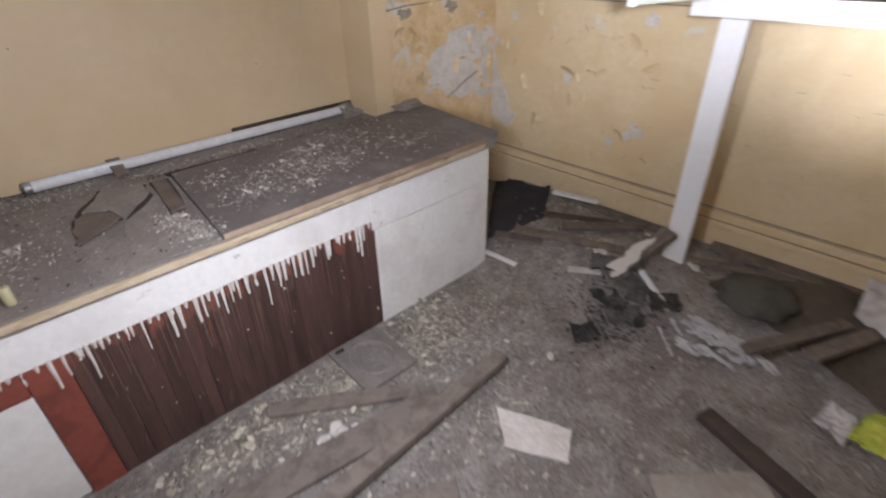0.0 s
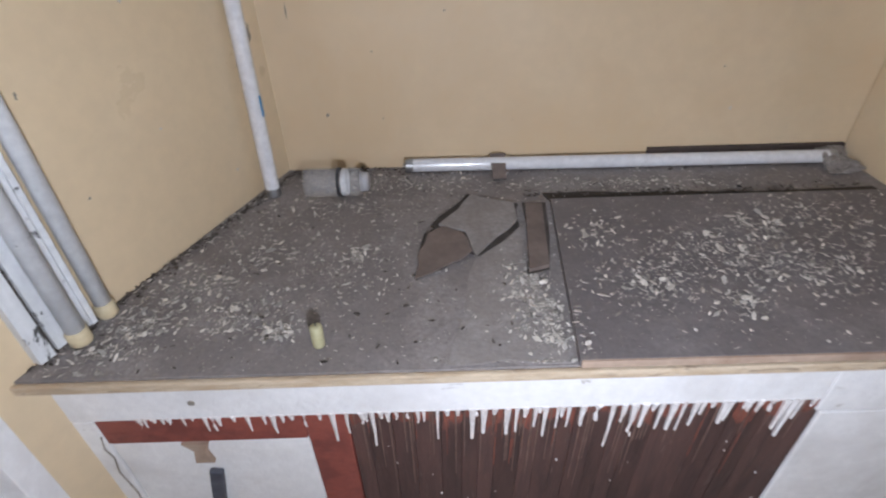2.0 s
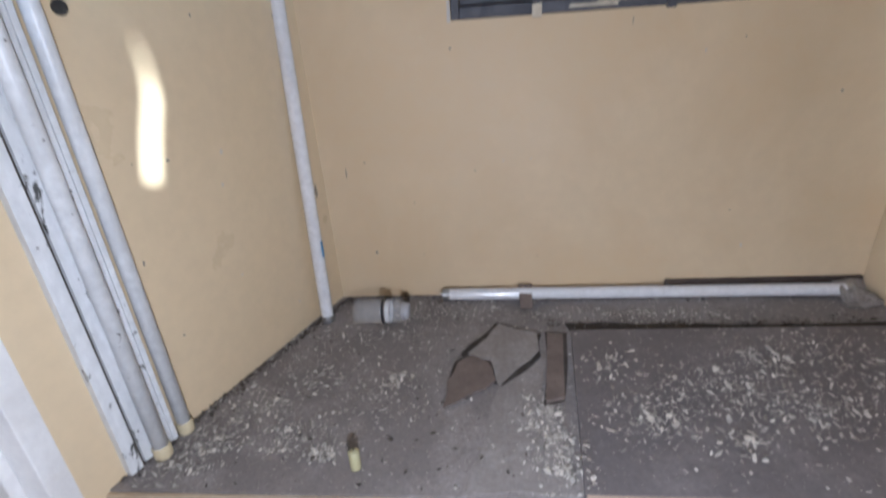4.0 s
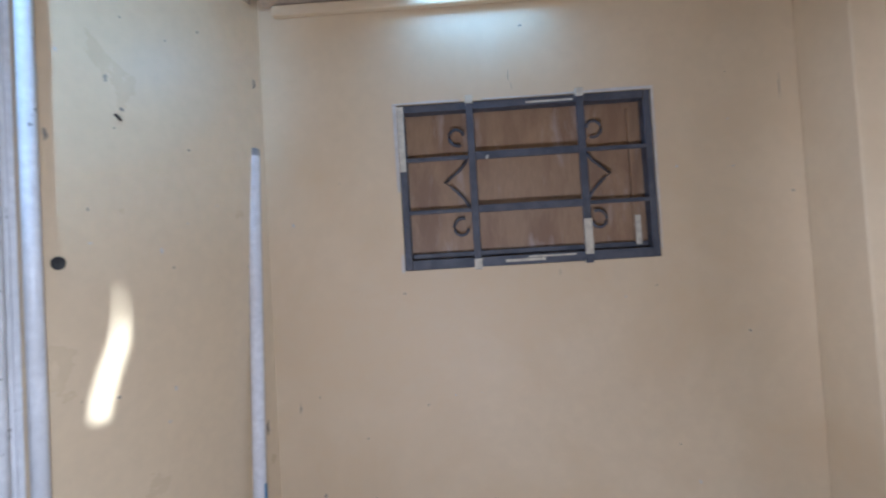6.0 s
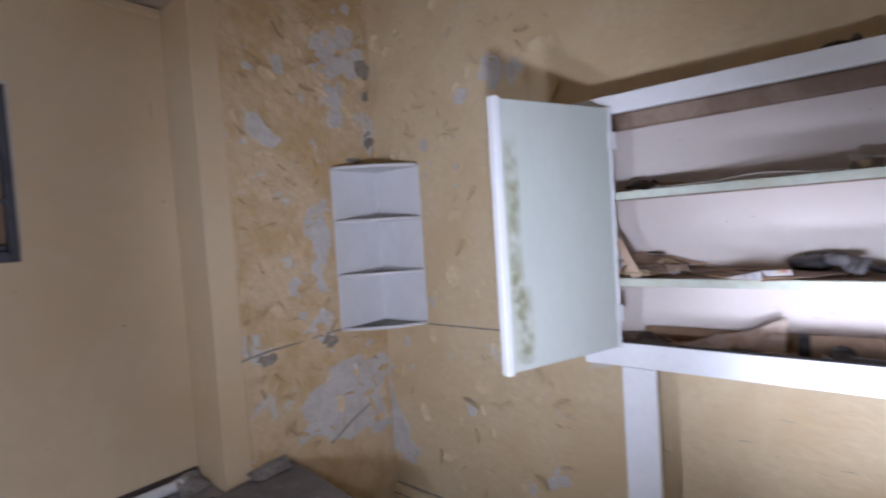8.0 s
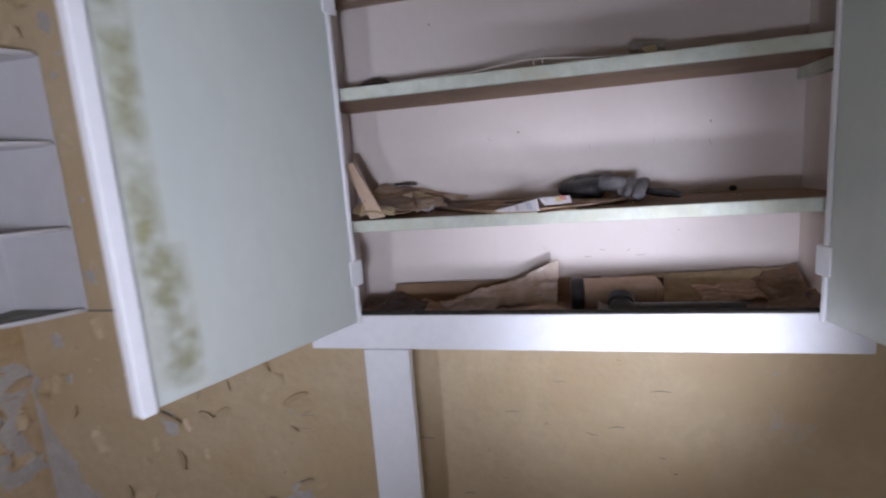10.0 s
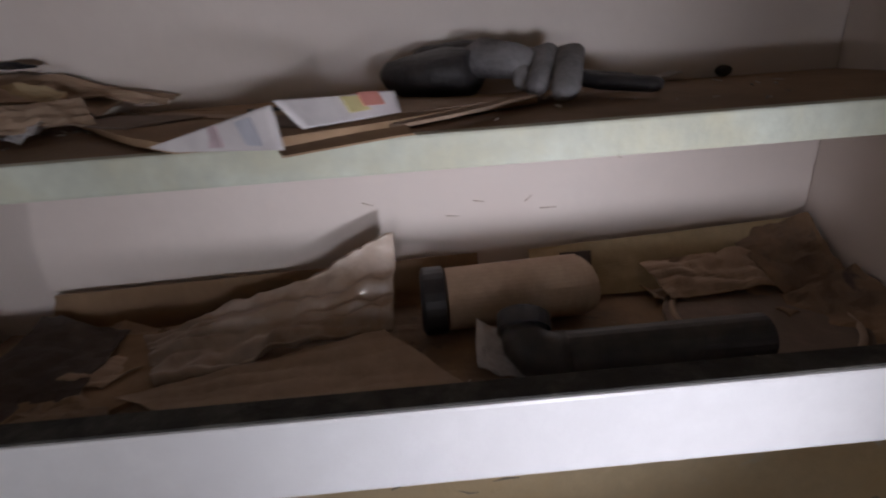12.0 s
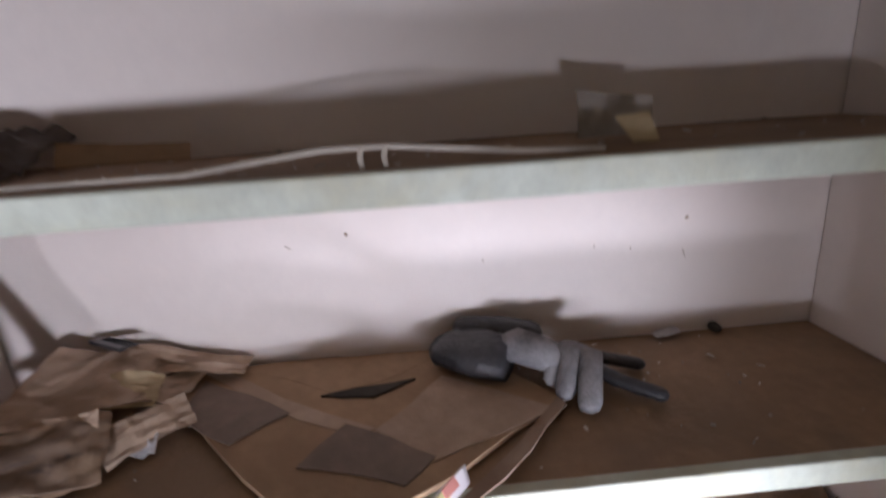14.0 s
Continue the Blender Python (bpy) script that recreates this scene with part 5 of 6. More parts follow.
# ---- middle shelf ----
S = 1.267
card = tagged(part("flattened_carton", prism(fray([(2.29, 0.854), (2.322, 0.797), (2.322, 0.663), (2.322, 0.545), (2.207, 0.467), (2.131, 0.57), (2.096, 0.631), (2.103, 0.687)], 2, 0.03, 6), S + 0.001, S + 0.006), M_CARD), "flattened brown cardboard box on the shelf", "carton")
for k, (name, outline, m, label) in enumerate((("flap", [(2.320, 0.792), (2.320, 0.661), (2.320, 0.561), (2.269, 0.625), (2.252, 0.681)], M_CARD, ""), ("flap", [(2.188, 0.636), (2.265, 0.574), (2.195, 0.479), (2.143, 0.587)], M_PAPER, "paler paper flap"), ("tape_strip", [(2.320, 0.833), (2.320, 0.811), (2.19, 0.634), (2.183, 0.65)], M_PAPER, "paler taped strip"),
                                                ("dark_panel", [(2.151, 0.693), (2.2, 0.661), (2.148, 0.586), (2.121, 0.61)], M_COVER, "dusty dark panel"), ("dark_panel", [(2.236, 0.817), (2.294, 0.814), (2.223, 0.713), (2.187, 0.756)], M_COVER, "dusty dark panel"), ("printed_band", [(2.208, 0.475), (2.197, 0.469), (2.097, 0.565), (2.103, 0.571)], M_BEAM, "reddish printed band"), ("torn_slit", [(2.246, 0.690), (2.254, 0.660), (2.262, 0.600), (2.250, 0.618), (2.236, 0.640), (2.240, 0.660)], M_CRUMBSHADE, "dark torn slit"))):
    part(name, prism(fray(outline, 2, 0.04, 20 + k), S + 0.0062, S + 0.0066 + 0.0003 * k), m, card, label)
page = thing("magazine", "dusty glossy magazine with curled printed edges under the carton", "magazine")
part("curled_page", sheet([(2.090, 0.690, S + 0.007), (2.056, 0.618, S + 0.026), (2.052, 0.614, S + 0.007), (2.082, 0.675, S + 0.005)], 0.002, 0.001, 14, 18, 14), M_PAGE, page, "white printed page corner", True)
part("curled_page", sheet([(2.055, 0.617, S + 0.027), (2.118, 0.568, S + 0.023), (2.112, 0.565, S + 0.012), (2.058, 0.607, S + 0.014)], 0.002, 0.001, 14, 19, 14), M_PAGE, page, "white printed page edge", True)
part("curled_page", sheet([(2.052, 0.616, S + 0.004), (2.062, 0.620, S + 0.006), (2.100, 0.562, S + 0.006), (2.088, 0.558, S + 0.003)], 0.001, 0.001, 10, 28, 14), M_CARD, page, "brown card edge")
part("print_block", sheet([(2.084, 0.5925, S + 0.0245), (2.100, 0.5805, S + 0.0235), (2.098, 0.5775, S + 0.0165), (2.083, 0.5885, S + 0.017)], 0.001, 0.001, 6, 20, 10), M_YELLOW, page, "yellow print")
part("print_block", sheet([(2.093, 0.585, S + 0.0255), (2.106, 0.576, S + 0.0245), (2.104, 0.5725, S + 0.018), (2.092, 0.582, S + 0.019)], 0.001, 0.001, 6, 20, 10), M_RED, page, "red print")
part("print_block", sheet([(2.077, 0.660, S + 0.014), (2.070, 0.648, S + 0.018), (2.066, 0.645, S + 0.008), (2.074, 0.657, S + 0.007)], 0.001, 0.001, 6, 21, 10), M_PINK, page, "pink print")
part("print_block", sheet([(2.064, 0.637, S + 0.019), (2.060, 0.629, S + 0.021), (2.055, 0.624, S + 0.009), (2.060, 0.632, S + 0.009)], 0.001, 0.001, 6, 22, 10), M_PALEBLUE, page, "pale blue print")

glove = thing("work_glove", "black and grey dusty work glove lying on the shelf", "glove")
G = S + 0.010
part("cuff", rod([(2.300, 0.578, G + 0.012), (2.293, 0.570, G + 0.012), (2.270, 0.540, G + 0.013), (2.256, 0.515, G + 0.014)], [0.022, 0.030, 0.032, 0.028], 18, 0.62, True, 0.25), M_GLOVEDARK, glove, "black rubber cuff", True)
part("cuff_fold", finger([(2.312, 0.552, G + 0.024), (2.300, 0.520, G + 0.027), (2.285, 0.490, G + 0.025)], 0.015, 0.75), M_GLOVEDARK, glove, "black rubber cuff fold", True)
part("palm", rod([(2.272, 0.522, G + 0.020), (2.265, 0.508, G + 0.023), (2.250, 0.482, G + 0.020), (2.240, 0.466, G + 0.014)], [0.014, 0.021, 0.021, 0.014], 18, 0.7, True, 0.25), M_GLOVEKNIT, glove, "grey knitted palm", True)
for path, r, m in (([(2.268, 0.488, G + 0.022), (2.248, 0.476, G + 0.025), (2.226, 0.480, G + 0.006)], 0.0088, M_GLOVEKNIT), ([(2.258, 0.474, G + 0.020), (2.236, 0.461, G + 0.025), (2.210, 0.474, G + 0.003)], 0.0095, M_GLOVEKNIT),
                   ([(2.258, 0.456, G + 0.018), (2.232, 0.443, G + 0.023), (2.192, 0.458, G + 0.001)], 0.0110, M_GLOVEKNIT), ([(2.275, 0.455, G + 0.010), (2.262, 0.420, G + 0.002), (2.250, 0.390, G - 0.001)], 0.0080, M_GLOVEDARK),
                   ([(2.250, 0.445, G + 0.007), (2.220, 0.420, G + 0.001), (2.197, 0.394, G - 0.001)], 0.0085, M_GLOVEDARK)):
    part("finger", finger(path, r, 0.72), m, glove, smooth=True)
glove.location.y = -0.008
tagged(part("tissue_crumb", sheet([(2.308, 0.335, S + 0.003), (2.322, 0.335, S + 0.003), (2.322, 0.303, S + 0.004), (2.309, 0.305, S + 0.003)], 0.006, 0.001, 8, 25, 60, 0.2, S), M_FOIL), "tiny white crumb of tissue at the shelf's back", "tissue crumb")
tagged(part("pebble", moved(finger([(0, 0, 0), (0.006, 0, 0)], 0.006), Matrix.Translation((2.314, 0.262, S + 0.005))), M_CHAR, smooth=True), "small dark pebble at the shelf's back", "pebble")
tagged(part("tissue_crumb", sheet([(2.186, 0.838, S + 0.004), (2.212, 0.850, S + 0.004), (2.208, 0.818, S + 0.006), (2.182, 0.812, S + 0.004)], 0.010, 0.001, 10, 26, 40, 0.2, S), M_FOIL), "crumpled white tissue on the shelf", "tissue crumb")
for i, (c, m, label) in enumerate((([(2.120, 0.955, S + 0.012), (2.32, 0.955, S + 0.040), (2.315, 0.86, S + 0.020), (2.150, 0.845, S + 0.006)], M_CARD, "crumpled brown paper sack on the shelf"),
                                  ([(2.175, 0.955, S + 0.045), (2.30, 0.955, S + 0.050), (2.318, 0.80, S + 0.014), (2.245, 0.83, S + 0.012)], M_PAPER, "folded tan paper bag on the shelf"),
                                  ([(2.115, 0.93, S + 0.030), (2.17, 0.95, S + 0.040), (2.22, 0.86, S + 0.022), (2.150, 0.835, S + 0.006)], M_FLOORPAPER, "torn brown paper on the shelf"))):
    tagged(part("paper_sack", sheet(c, 0.013, 0.0015, 22, 60 + i, 14, 0.10, S + 0.001), m), label, "paper sack", "papers on the middle shelf")
for i, (c, m, label) in enumerate((([(2.150, 0.950, S + 0.020), (2.215, 0.955, S + 0.028), (2.205, 0.860, S + 0.036), (2.165, 0.850, S + 0.010)], M_PAPER, "pale folded paper edge on the shelf"),
                                  ([(2.215, 0.955, S + 0.030), (2.265, 0.955, S + 0.040), (2.275, 0.840, S + 0.030), (2.235, 0.835, S + 0.018)], M_CREAMCARD, "yellowed folded newspaper on the shelf"),
                                  ([(2.110, 0.935, S + 0.006), (2.150, 0.945, S + 0.022), (2.160, 0.880, S + 0.020), (2.122, 0.872, S + 0.004)], M_CREAMCARD, "torn yellowed paper corner on the shelf"),
                                  ([(2.170, 0.845, S + 0.006), (2.190, 0.870, S + 0.018), (2.245, 0.812, S + 0.022), (2.225, 0.795, S + 0.006)], M_PAPER, "curled tan paper strip on the shelf"),
                                  ([(2.285, 0.90, S + 0.030), (2.318, 0.90, S + 0.046), (2.320, 0.770, S + 0.014), (2.295, 0.775, S + 0.008)], M_PAPER, "folded tan paper at the shelf's back"))):
    tagged(part("paper_fold", sheet(c, 0.007, 0.0012, 16, 260 + i, 26, 0.06, S + 0.001, 0.8), m), label, "paper", "papers on the middle shelf")
tagged(part("leaning_card_strip", sheet([(2.118, 0.955, S + 0.100), (2.118, 0.940, S + 0.105), (2.118, 0.890, S + 0.004), (2.118, 0.918, S + 0.001)], 0.003, 0.003, 12, 33, 12), M_PAPER), "tan cardboard strip leaning in the shelf corner", "cardboard strip")
comb = tagged(part("hair_comb", moved(block(-0.026, 0.026, -0.004, 0.004, 0, 0.004, 0.001), pose(2.300, 0.905, S + 0.052, 8, 0, 60)), M_BLACK), "small black comb lying on the papers", "comb")
for i in range(8):
    part("tooth", moved(block(-0.0012, 0.0012, -0.016, -0.0045, 0.001, 0.003), pose(2.300, 0.905, S + 0.052, 8, 0, 60) @ pose(-0.023 + 0.0065 * i, 0, 0)), M_BLACK, comb)

# ---- upper shelf ----
U = 1.498
cord = thing("curtain_wire", "bent off-white strip with two clips along the shelf", "strip")
part("strip", rod([(2.126, 0.86, U + 0.003), (2.126, 0.72, U + 0.004), (2.126, 0.64, U + 0.013), (2.126, 0.60, U + 0.013), (2.126, 0.52, U + 0.005), (2.126, 0.47, U + 0.003)], 0.0018, 8), M_CORD, cord, smooth=True)
for y in (0.616, 0.602):
    part("clip", rod([(2.126, y, U + 0.013), (2.124, y + 0.001, U + 0.007), (2.124, y, U + 0.001)], 0.0019, 8), M_CORD, cord)
tagged(part("card_piece", sheet([(2.205, 0.462, U + 0.002), (2.212, 0.462, U + 0.038), (2.215, 0.400, U + 0.030), (2.205, 0.402, U + 0.003)], 0.006, 0.002, 12, 35, 18, 0.08), M_GREYCARD), "small torn brown card standing on the shelf", "card piece")
tagged(part("card_piece", sheet([(2.150, 0.442, U + 0.002), (2.170, 0.447, U + 0.018), (2.164, 0.425, U + 0.020), (2.142, 0.427, U + 0.003)], 0.003, 0.0015, 8, 36, 18, 0.08), M_CREAMCARD), "small curled cream card on the shelf", "card piece")
tagged(part("rag", sheet([(2.20, 0.955, U + 0.012), (2.31, 0.955, U + 0.03), (2.315, 0.885, U + 0.03), (2.20, 0.880, U + 0.006)], 0.020, 0.002, 14, 37, 22, 0.15, U), M_DARKPAPER), "crumpled dark rag in the shelf corner", "rag")
tagged(part("card_piece", sheet([(2.25, 0.875, U + 0.003), (2.26, 0.875, U + 0.022), (2.27, 0.77, U + 0.016), (2.26, 0.77, U + 0.003)], 0.003, 0.002, 10, 38, 18, 0.08), M_CARD), "low brown card strip on the shelf", "card piece")
chips("shelf_crumbs", 260, lambda rn: (2.125 + 0.19 * rn.random(), 0.22 + 0.70 * rn.random(), rn.choice((S, U, B + 0.006))), 44, 0.0012, 0.0045, M_CHIP, "crumbs and flakes scattered over the cabinet shelves", "crumbs")

# ---- floor ----
def drape(bmx, lift=0.004):
    """Lets a sheet follow the rubble under it, keeping its folds."""
    for v in bmx.verts:
        h = heap(v.co.x, v.co.y) + lift
        u = v.co.z - h
        v.co.z = h + 0.5 * (u + math.sqrt(u * u + 0.0004))
    return bmx


def on_heap(a, b):
    """Height at which a plank between two spots lies on the rubble."""
    return max(heap(a[0] + (b[0] - a[0]) * k / 6, a[1] + (b[1] - a[1]) * k / 6) for k in range(7)) - 0.006


def plank(name, a, b, width, thick, z, material, label, group="", bevel=0.003):
    ax, ay = a
    bx, by2 = b
    length = math.hypot(bx - ax, by2 - ay)
    bmx = block(-length / 2, length / 2, -width / 2, width / 2, 0, thick, bevel)
    m = pose((ax + bx) / 2, (ay + by2) / 2, z, 0, 0, math.degrees(math.atan2(by2 - ay, bx - ax)))
    return tagged(part(name, moved(bmx, m), material), label, "plank", group)


plank("plank", (1.250, 1.097), (0.30, 1.066), 0.056, 0.030, 0.026, M_PLANK, "long grey weathered plank on the floor", "floor planks")
plank("plank", (0.990, 1.135), (0.25, 1.262), 0.100, 0.018, 0.006, M_PLANK, "long grey plank half buried in dirt", "floor planks")
plank("plank", (0.958, 1.204), (0.576, 1.470), 0.056, 0.018, 0.008, M_PLANK, "short tapered grey plank on the floor", "floor planks")
plank("plank", (0.800, 0.870), (0.600, 0.985), 0.060, 0.018, 0.006, M_PLANK, "short brown plank on the floor", "floor planks")
plank("plank", (1.502, 0.516), (1.30, -0.06), 0.056, 0.025, 0.010, M_DARKWOOD, "dark stained plank on the floor", "floor planks")
plate = thing("metal_plate", "square dusty metal plate with a round recess", "plate")
pm = pose(0.945, 1.430, 0.008, 0, 0, -2) @ Matrix.Diagonal((0.95, 1.12, 1, 1))
bm = bmesh.new()
ring_o = [bm.verts.new((0.11 * (1 if i in (0, 3) else -1), 0.11 * (1 if i in (0, 1) else -1), 0.012)) for i in range(4)]
inner, deep = [], []
for i in range(32):
    an = 2 * math.pi * i / 32
    inner.append(bm.verts.new((0.078 * math.cos(an), 0.078 * math.sin(an), 0.012)))
    deep.append(bm.verts.new((0.070 * math.cos(an), 0.070 * math.sin(an), 0.003)))
base_ring = [bm.verts.new((v.co.x, v.co.y, 0.0)) for v in ring_o]
for i in range(32):
    j = (i + 1) % 32
    bm.faces.new((inner[i], inner[j], deep[j], deep[i]))
bm.faces.new(deep)
corner_at = {0: ring_o[0], 1: ring_o[1], 2: ring_o[2], 3: ring_o[3]}
for q in range(4):
    c = corner_at[q]
    run = [inner[(8 * q + k) % 32] for k in range(9)]
    for k in range(8):
        bm.faces.new((c, run[k + 1], run[k]))
    nxt = corner_at[(q + 1) % 4]
    bm.faces.new((c, nxt, run[8]))
    bm.faces.new((ring_o[q], base_ring[q], base_ring[(q + 1) % 4], ring_o[(q + 1) % 4]))
bmesh.ops.recalc_face_normals(bm, faces=bm.faces[:])
part("dish", moved(bm, pm), M_PLATE, plate)
# ring and disc in other tones paint the recess's lit edge and shade
part("rim", moved(rod([(0.077 * math.cos(0.1309 * i), 0.077 * math.sin(0.1309 * i), 0.013) for i in range(49)], 0.0035, 6), pm), M_PALEDUST, plate, "pale ring that picks out the recess edge")
part("sediment", moved(rod([(0, 0, 0.0032), (0, 0, 0.0050)], 0.060, 24), pm), M_FLOOR, plate, "toned disc in place of the recess's shade")
part("slot", moved(block(-0.09, -0.055, 0.083, 0.098, 0.0115, 0.0135, 0.002), pm), M_CHAR, plate, "dark slot")
tagged(part("plaster_sheet", sheet([(1.085, 0.985, 0.010), (1.180, 0.760, 0.010), (1.075, 0.705, 0.010), (0.985, 0.870, 0.010)], 0.006, 0.008, 18, 50, 12, 0.10, 0.004), M_PLASTER), "broken pale plasterboard piece on the floor", "plasterboard")
tagged(part("cardboard_sheet", sheet([(1.200, 0.545, 0.010), (1.420, 0.330, 0.010), (1.20, 0.10, 0.010), (0.98, 0.33, 0.010)], 0.006, 0.004, 16, 51, 8, 0.04, 0.004), M_GREYCARD), "pale cardboard sheet with red print on the floor", "cardboard")
tagged(part("cloth", drape(sheet([(2.25, 1.99, 0.11), (2.29, 1.63, 0.15), (2.02, 1.48, 0.11), (1.76, 1.62, 0.06)], 0.034, 0.004, 30, 52, 7, 0.10)), M_CLOTH, smooth=True), "dark navy cloth crumpled in the corner", "cloth")
rnd = random.Random(77)
for k in range(13):
    cx, cy, r = rnd.gauss(1.72, 0.085), rnd.gauss(0.955, 0.065), 0.035 + 0.055 * rnd.random()
    an = rnd.random() * 6.3
    c = [(cx + r * (0.7 + 0.6 * rnd.random()) * math.cos(an + q * 1.571), cy + r * (0.7 + 0.6 * rnd.random()) * math.sin(an + q * 1.571), heap(cx, cy) + 0.006 + 0.02 * rnd.random()) for q in range(4)]
    tagged(part("burnt_rag", drape(sheet(c, 0.024, 0.002, 24, 59 + k, 26, 0.8)), M_CHAR if k % 2 else M_GREYCHAR), "charred black rag heaped on the floor by the post" if k % 2 else "ash-grey burnt rag on the floor by the post", "rag", "burnt rags")
# torn plastic: a fan of narrow shreds that starts below the white rod
for k in range(24):
    q = rnd.random() ** 0.8
    swing = rnd.gauss(0, 0.22)
    cx = 1.855 - 0.05 * q + (-0.10 * (1 - q) - 0.02) * abs(rnd.gauss(0, 0.9))
    cy = 0.79 - 0.33 * q + rnd.gauss(0, 0.02)
    an, ln, w = radians(-97 - 14 * (1 - q)) + swing, 0.035 + 0.060 * rnd.random(), 0.005 + 0.014 * rnd.random() ** 1.5
    dx, dy = math.cos(an), math.sin(an)
    z = heap(cx, cy) + 0.008 + 0.02 * rnd.random()
    c = [(cx - dx * ln + dy * w, cy - dy * ln - dx * w, z), (cx - dx * ln - dy * w, cy - dy * ln + dx * w, z), (cx + dx * ln - dy * w * 1.6, cy + dy * ln + dx * w * 1.6, z), (cx + dx * ln + dy * w * 0.6, cy + dy * ln - dx * w * 0.6, z)]
    tagged(part("plastic_strip", drape(sheet(c, 0.016, 0.0012, 16, 150 + k, 34, 0.5)), M_FOIL), "torn crumpled strip of white plastic on the floor", "plastic strip", "torn plastic")
tagged(part("tarpaulin", drape(sheet([(2.00, 0.74, 0.13), (2.29, 0.66, 0.15), (2.29, -0.35, 0.15), (1.78, 0.10, 0.09)], 0.035, 0.003, 38, 55, 4.5, 0.06)), M_BROWNSHEET, smooth=True), "dark brown tarpaulin lying by the wall", "tarpaulin")
for a, b, w, th, up, m, label in (((2.27, 0.82), (2.285, -0.1), 0.07, 0.02, 0.012, M_PLANK, "grey plank along the skirting"), ((2.265, 1.60), (2.272, 0.98), 0.05, 0.02, 0.0, M_PLANK, "grey plank along the skirting"),
                                  ((1.856, 1.53), (2.02, 1.08), 0.050, 0.018, 0.004, M_PLANK, "grey plank across the rubble"), ((1.90, 1.40), (1.80, 1.60), 0.06, 0.015, 0.0, M_PLANK, "short grey plank across the rubble"),
                                  ((2.235, 1.585), (2.285, 1.36), 0.030, 0.016, 0.030, M_WHITE, "short white painted batten on the rubble"), ((1.725, 1.59), (1.735, 1.42), 0.020, 0.014, 0.004, M_WHITE, "thin white painted batten on the rubble"),
                                  ((1.80, 1.20), (1.875, 1.09), 0.032, 0.012, 0.0, M_PLASTER, "broken pale lath on the rubble"),
                                  ((1.98, 1.36), (2.22, 1.10), 0.060, 0.016, 0.016, M_PLANK, "split grey board on the rubble"), ((2.05, 1.50), (2.20, 1.20), 0.035, 0.014, 0.004, M_DARKWOOD, "dark lath on the rubble"),
                                  ((1.70, 0.50), (2.06, 0.30), 0.045, 0.018, 0.018, M_PLANK, "grey plank on the tarpaulin"), ((1.80, 0.35), (2.14, 0.19), 0.050, 0.020, 0.022, M_PLANK, "grey plank across the tarpaulin"), ((2.11, 0.84), (2.24, 0.50), 0.040, 0.016, 0.010, M_PLANK, "narrow grey plank on the tarpaulin")):
    plank("plank", a, b, w, th, on_heap(a, b) + up, m, label, "wall planks")
# peeling board that leans on the foot of the post
lean_a, lean_b = Vector((1.862, 1.055, heap(1.862, 1.055) + 0.014)), Vector((2.072, 0.925, 0.262))
lean_m = Matrix.Translation((lean_a + lean_b) / 2) @ (lean_b - lean_a).to_track_quat("X", "Z").to_matrix().to_4x4()
half = (lean_b - lean_a).length / 2
lean = tagged(part("leaning_board", moved(block(-half, half, -0.038, 0.038, -0.008, 0.008, 0.003), lean_m), M_PLANK), "grey board with peeling white paint leaning on the post", "board")
part("peeling_paint", moved(prism(fray([(-0.98 * half, -0.030), (-0.1 * half, -0.034), (0.25 * half, -0.005), (0.62 * half, 0.012), (0.30 * half, 0.034), (-0.35 * half, 0.020), (-0.9 * half, 0.033)], 3, 0.2, 8), 0.0085, 0.0105), lean_m), M_PLASTER, lean, "peeling white paint")
bmx = bmesh.new()
bmesh.ops.create_icosphere(bmx, subdivisions=4, radius=1.0)
for v in bmx.verts:
    d = 1 + 0.16 * noise.noise(v.co * 2.1) + 0.05 * noise.noise(v.co * 6.0)
    v.co = Vector((v.co.x * 0.115 * d, v.co.y * 0.125 * d, max(v.co.z, -0.25) * 0.055 * d))
tagged(part("dark_sack", moved(bmx, pose(2.02, 0.56, heap(2.02, 0.56) + 0.018, 0, 0, 20)), M_SACK, smooth=True), "bulging dusty grey-green sack on the tarpaulin", "sack")
tagged(part("white_rod", rod([(1.930, 0.950, heap(1.93, 0.95) + 0.022), (1.835, 0.790, heap(1.835, 0.79) + 0.014)], 0.013, 14), M_PIPE), "short white plastic rod on the rubble", "rod")
tagged(part("white_bag", sheet([(2.10, 0.30, 0.17), (2.27, 0.31, 0.24), (2.29, 0.10, 0.26), (2.00, 0.16, 0.15)], 0.05, 0.002, 20, 56, 8, 0.1), M_FOIL, smooth=True), "crumpled white plastic bag by the wall", "plastic bag")
tagged(part("wrapper", sheet([(1.68, 0.20, 0.040), (1.83, 0.16, 0.060), (1.80, 0.04, 0.060), (1.65, 0.09, 0.040)], 0.02, 0.001, 14, 57, 18, 0.2, 0.01), M_GREEN), "crumpled lime green sweet wrapper", "wrapper")
tagged(part("wrapper", sheet([(1.67, 0.28, 0.040), (1.77, 0.26, 0.060), (1.76, 0.18, 0.055), (1.64, 0.19, 0.035)], 0.02, 0.001, 12, 58, 20, 0.2, 0.01), M_FOIL), "crumpled silvery sweet wrapper beside the tarpaulin", "wrapper")
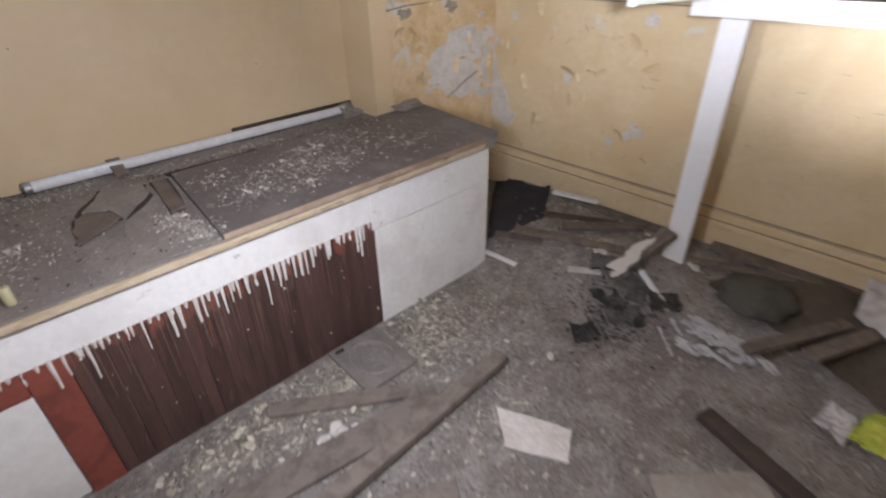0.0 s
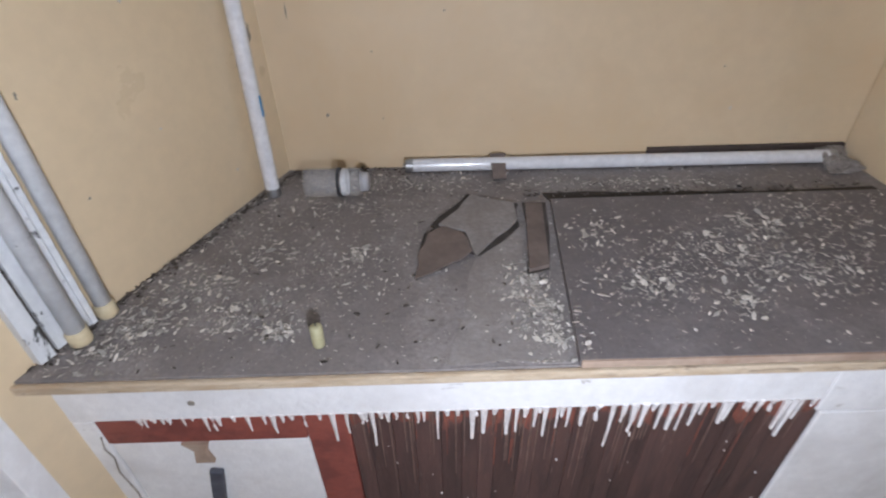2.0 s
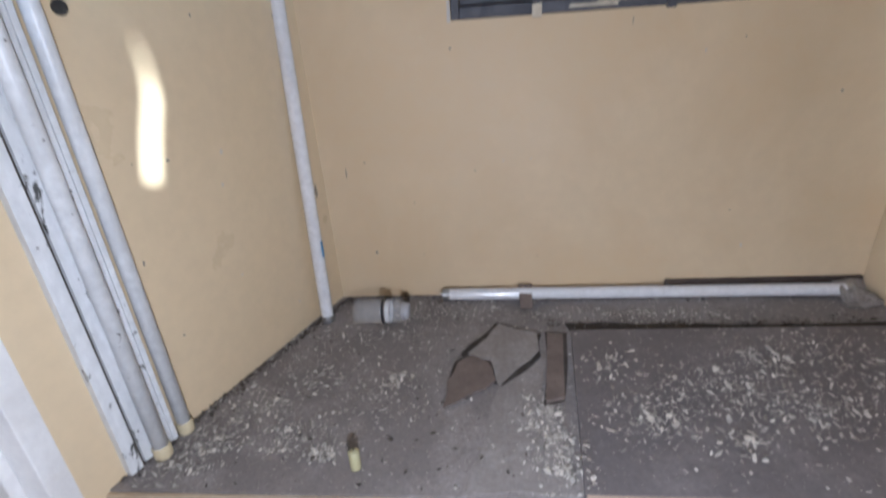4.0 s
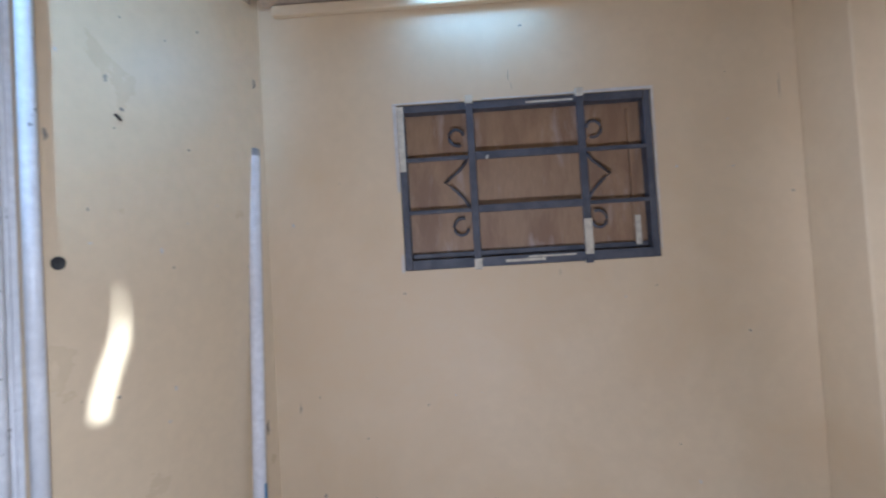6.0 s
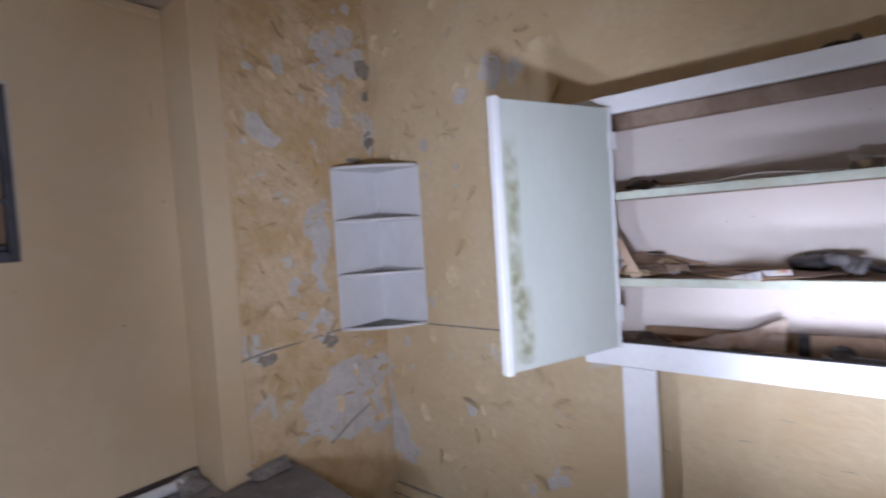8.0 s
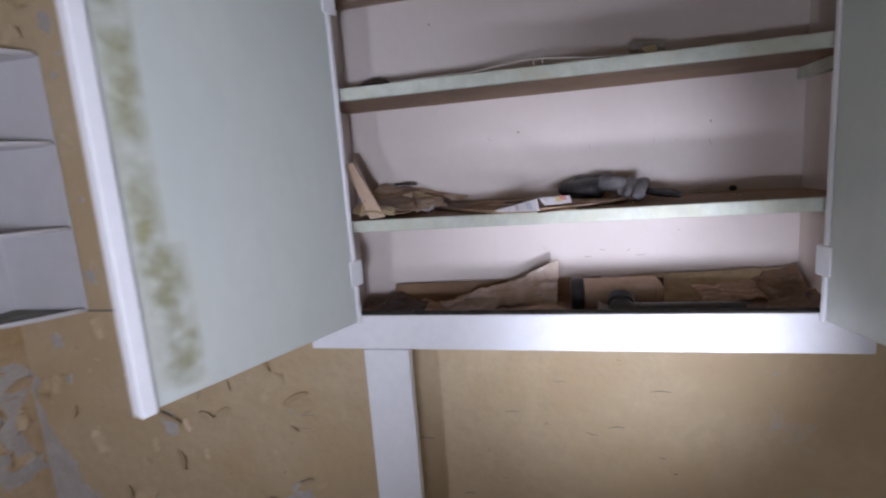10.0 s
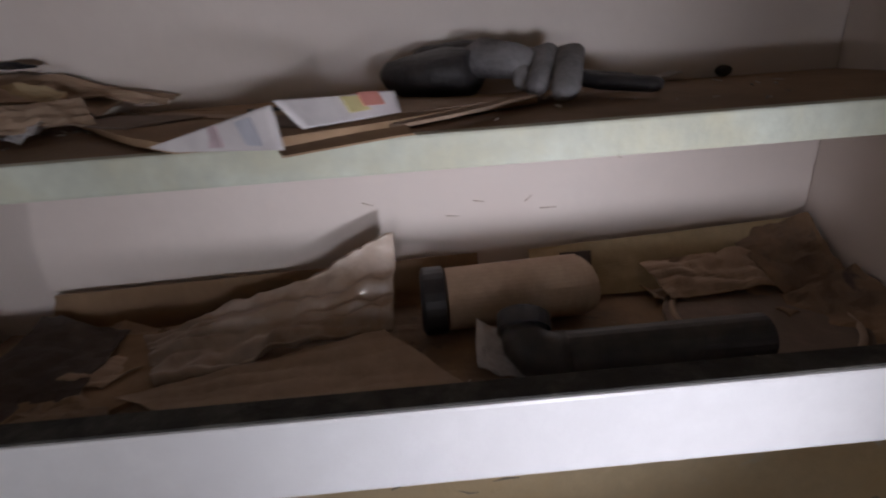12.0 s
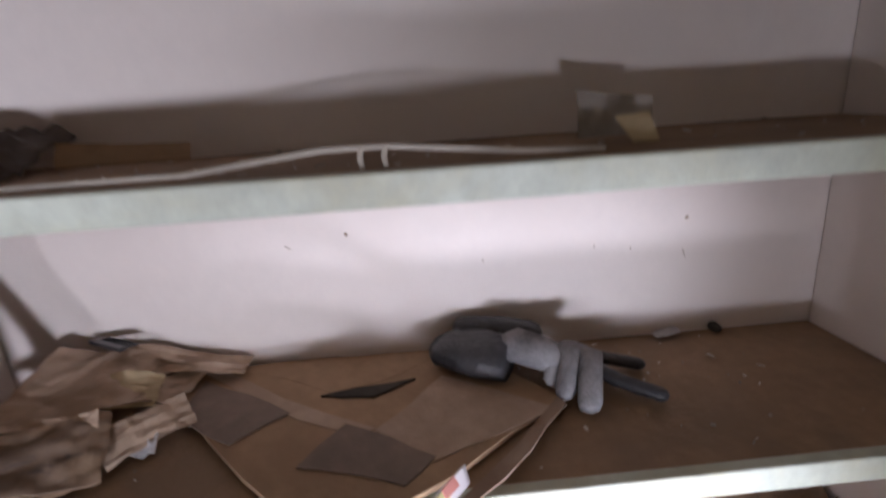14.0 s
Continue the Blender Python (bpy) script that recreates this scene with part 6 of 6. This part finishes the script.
for i, (x, y, s) in enumerate(((0.69, 1.255, 0.036), (0.735, 1.235, 0.022), (0.64, 1.26, 0.022), (1.35, 1.16, 0.012), (0.80, 1.13, 0.03), (1.40, 1.0, 0.02), (1.95, 1.15, 0.035), (2.1, 0.82, 0.03))):
    bmx = bmesh.new()
    bmesh.ops.create_icosphere(bmx, subdivisions=2, radius=s)
    for v in bmx.verts:
        v.co *= 0.75 + 0.9 * noise.noise(v.co * 38 + Vector((i * 3.3, 0, 0)))
        v.co.z *= 0.4
    tagged(part("rubble_lump", moved(bmx, pose(x, y, heap(x, y) + s * 0.22)), M_PLASTER), "pale lump of fallen plaster on the floor", "plaster lump", "plaster lumps")


def on_floor(rn):
    x, y = -0.3 + 2.55 * rn.random(), -0.3 + 1.85 * rn.random()
    if x > 1.72:
        y = -0.3 + 2.3 * rn.random()
    return x, y, heap(x, y)


def by_counter(rn):
    cx, cy, sx, sy = rn.choice(((0.70, 1.42, 0.16, 0.06), (1.20, 1.45, 0.12, 0.06), (0.45, 1.42, 0.12, 0.07), (1.25, 1.30, 0.10, 0.08), (0.80, 1.25, 0.20, 0.08), (1.5, 1.35, 0.12, 0.1), (1.05, 0.95, 0.2, 0.15)))
    x, y = rn.gauss(cx, sx), min(rn.gauss(cy, sy), 1.55)
    return x, y, heap(x, y)


chips("floor_debris", 6500, on_floor, 61, 0.0015, 0.0125, M_FLOORCHIP, "pale paint chips and rubble crumbs over the floor", "debris")
chips("floor_debris", 3600, by_counter, 62, 0.0016, 0.015, M_FLOORCHIP, "drifts of pale paint chips before the counter", "debris")
chips("char_flakes", 900, lambda rn: (lambda x, y: (x, y, heap(x, y)))(rn.gauss(1.72, 0.10), rn.gauss(0.95, 0.09)), 63, 0.002, 0.016, M_CRUMBSHADE, "black charred flakes round the burnt rags", "char flakes")
chips("dirt_crumbs", 4200, on_floor, 64, 0.001, 0.008, M_CRUMBSHADE, "dark dirt crumbs over the floor", "dirt crumbs")
chips("dirt_crumbs", 1300, lambda rn: (lambda x, y: (x, y, heap(x, y)))(rn.uniform(1.75, 2.28), rn.uniform(1.0, 1.6)), 65, 0.003, 0.018, M_FLOORCHIP, "broken plaster rubble between the counter and the post", "rubble")


def at_foot(rn):
    cx, cy, sx, sy = rn.choice(((0.74, 1.475, 0.10, 0.035), (0.78, 1.40, 0.05, 0.03), (0.42, 1.46, 0.10, 0.04), (0.62, 1.35, 0.10, 0.04), (1.22, 1.50, 0.08, 0.03), (1.20, 1.42, 0.07, 0.05), (1.12, 1.32, 0.05, 0.05)))
    x, y = rn.gauss(cx, sx), min(rn.gauss(cy, sy), 1.552)
    return x, y, heap(x, y)


chips("floor_debris", 620, at_foot, 66, 0.005, 0.021, M_FLAKE, "thick yellowed paint flakes heaped at the counter's foot", "debris")
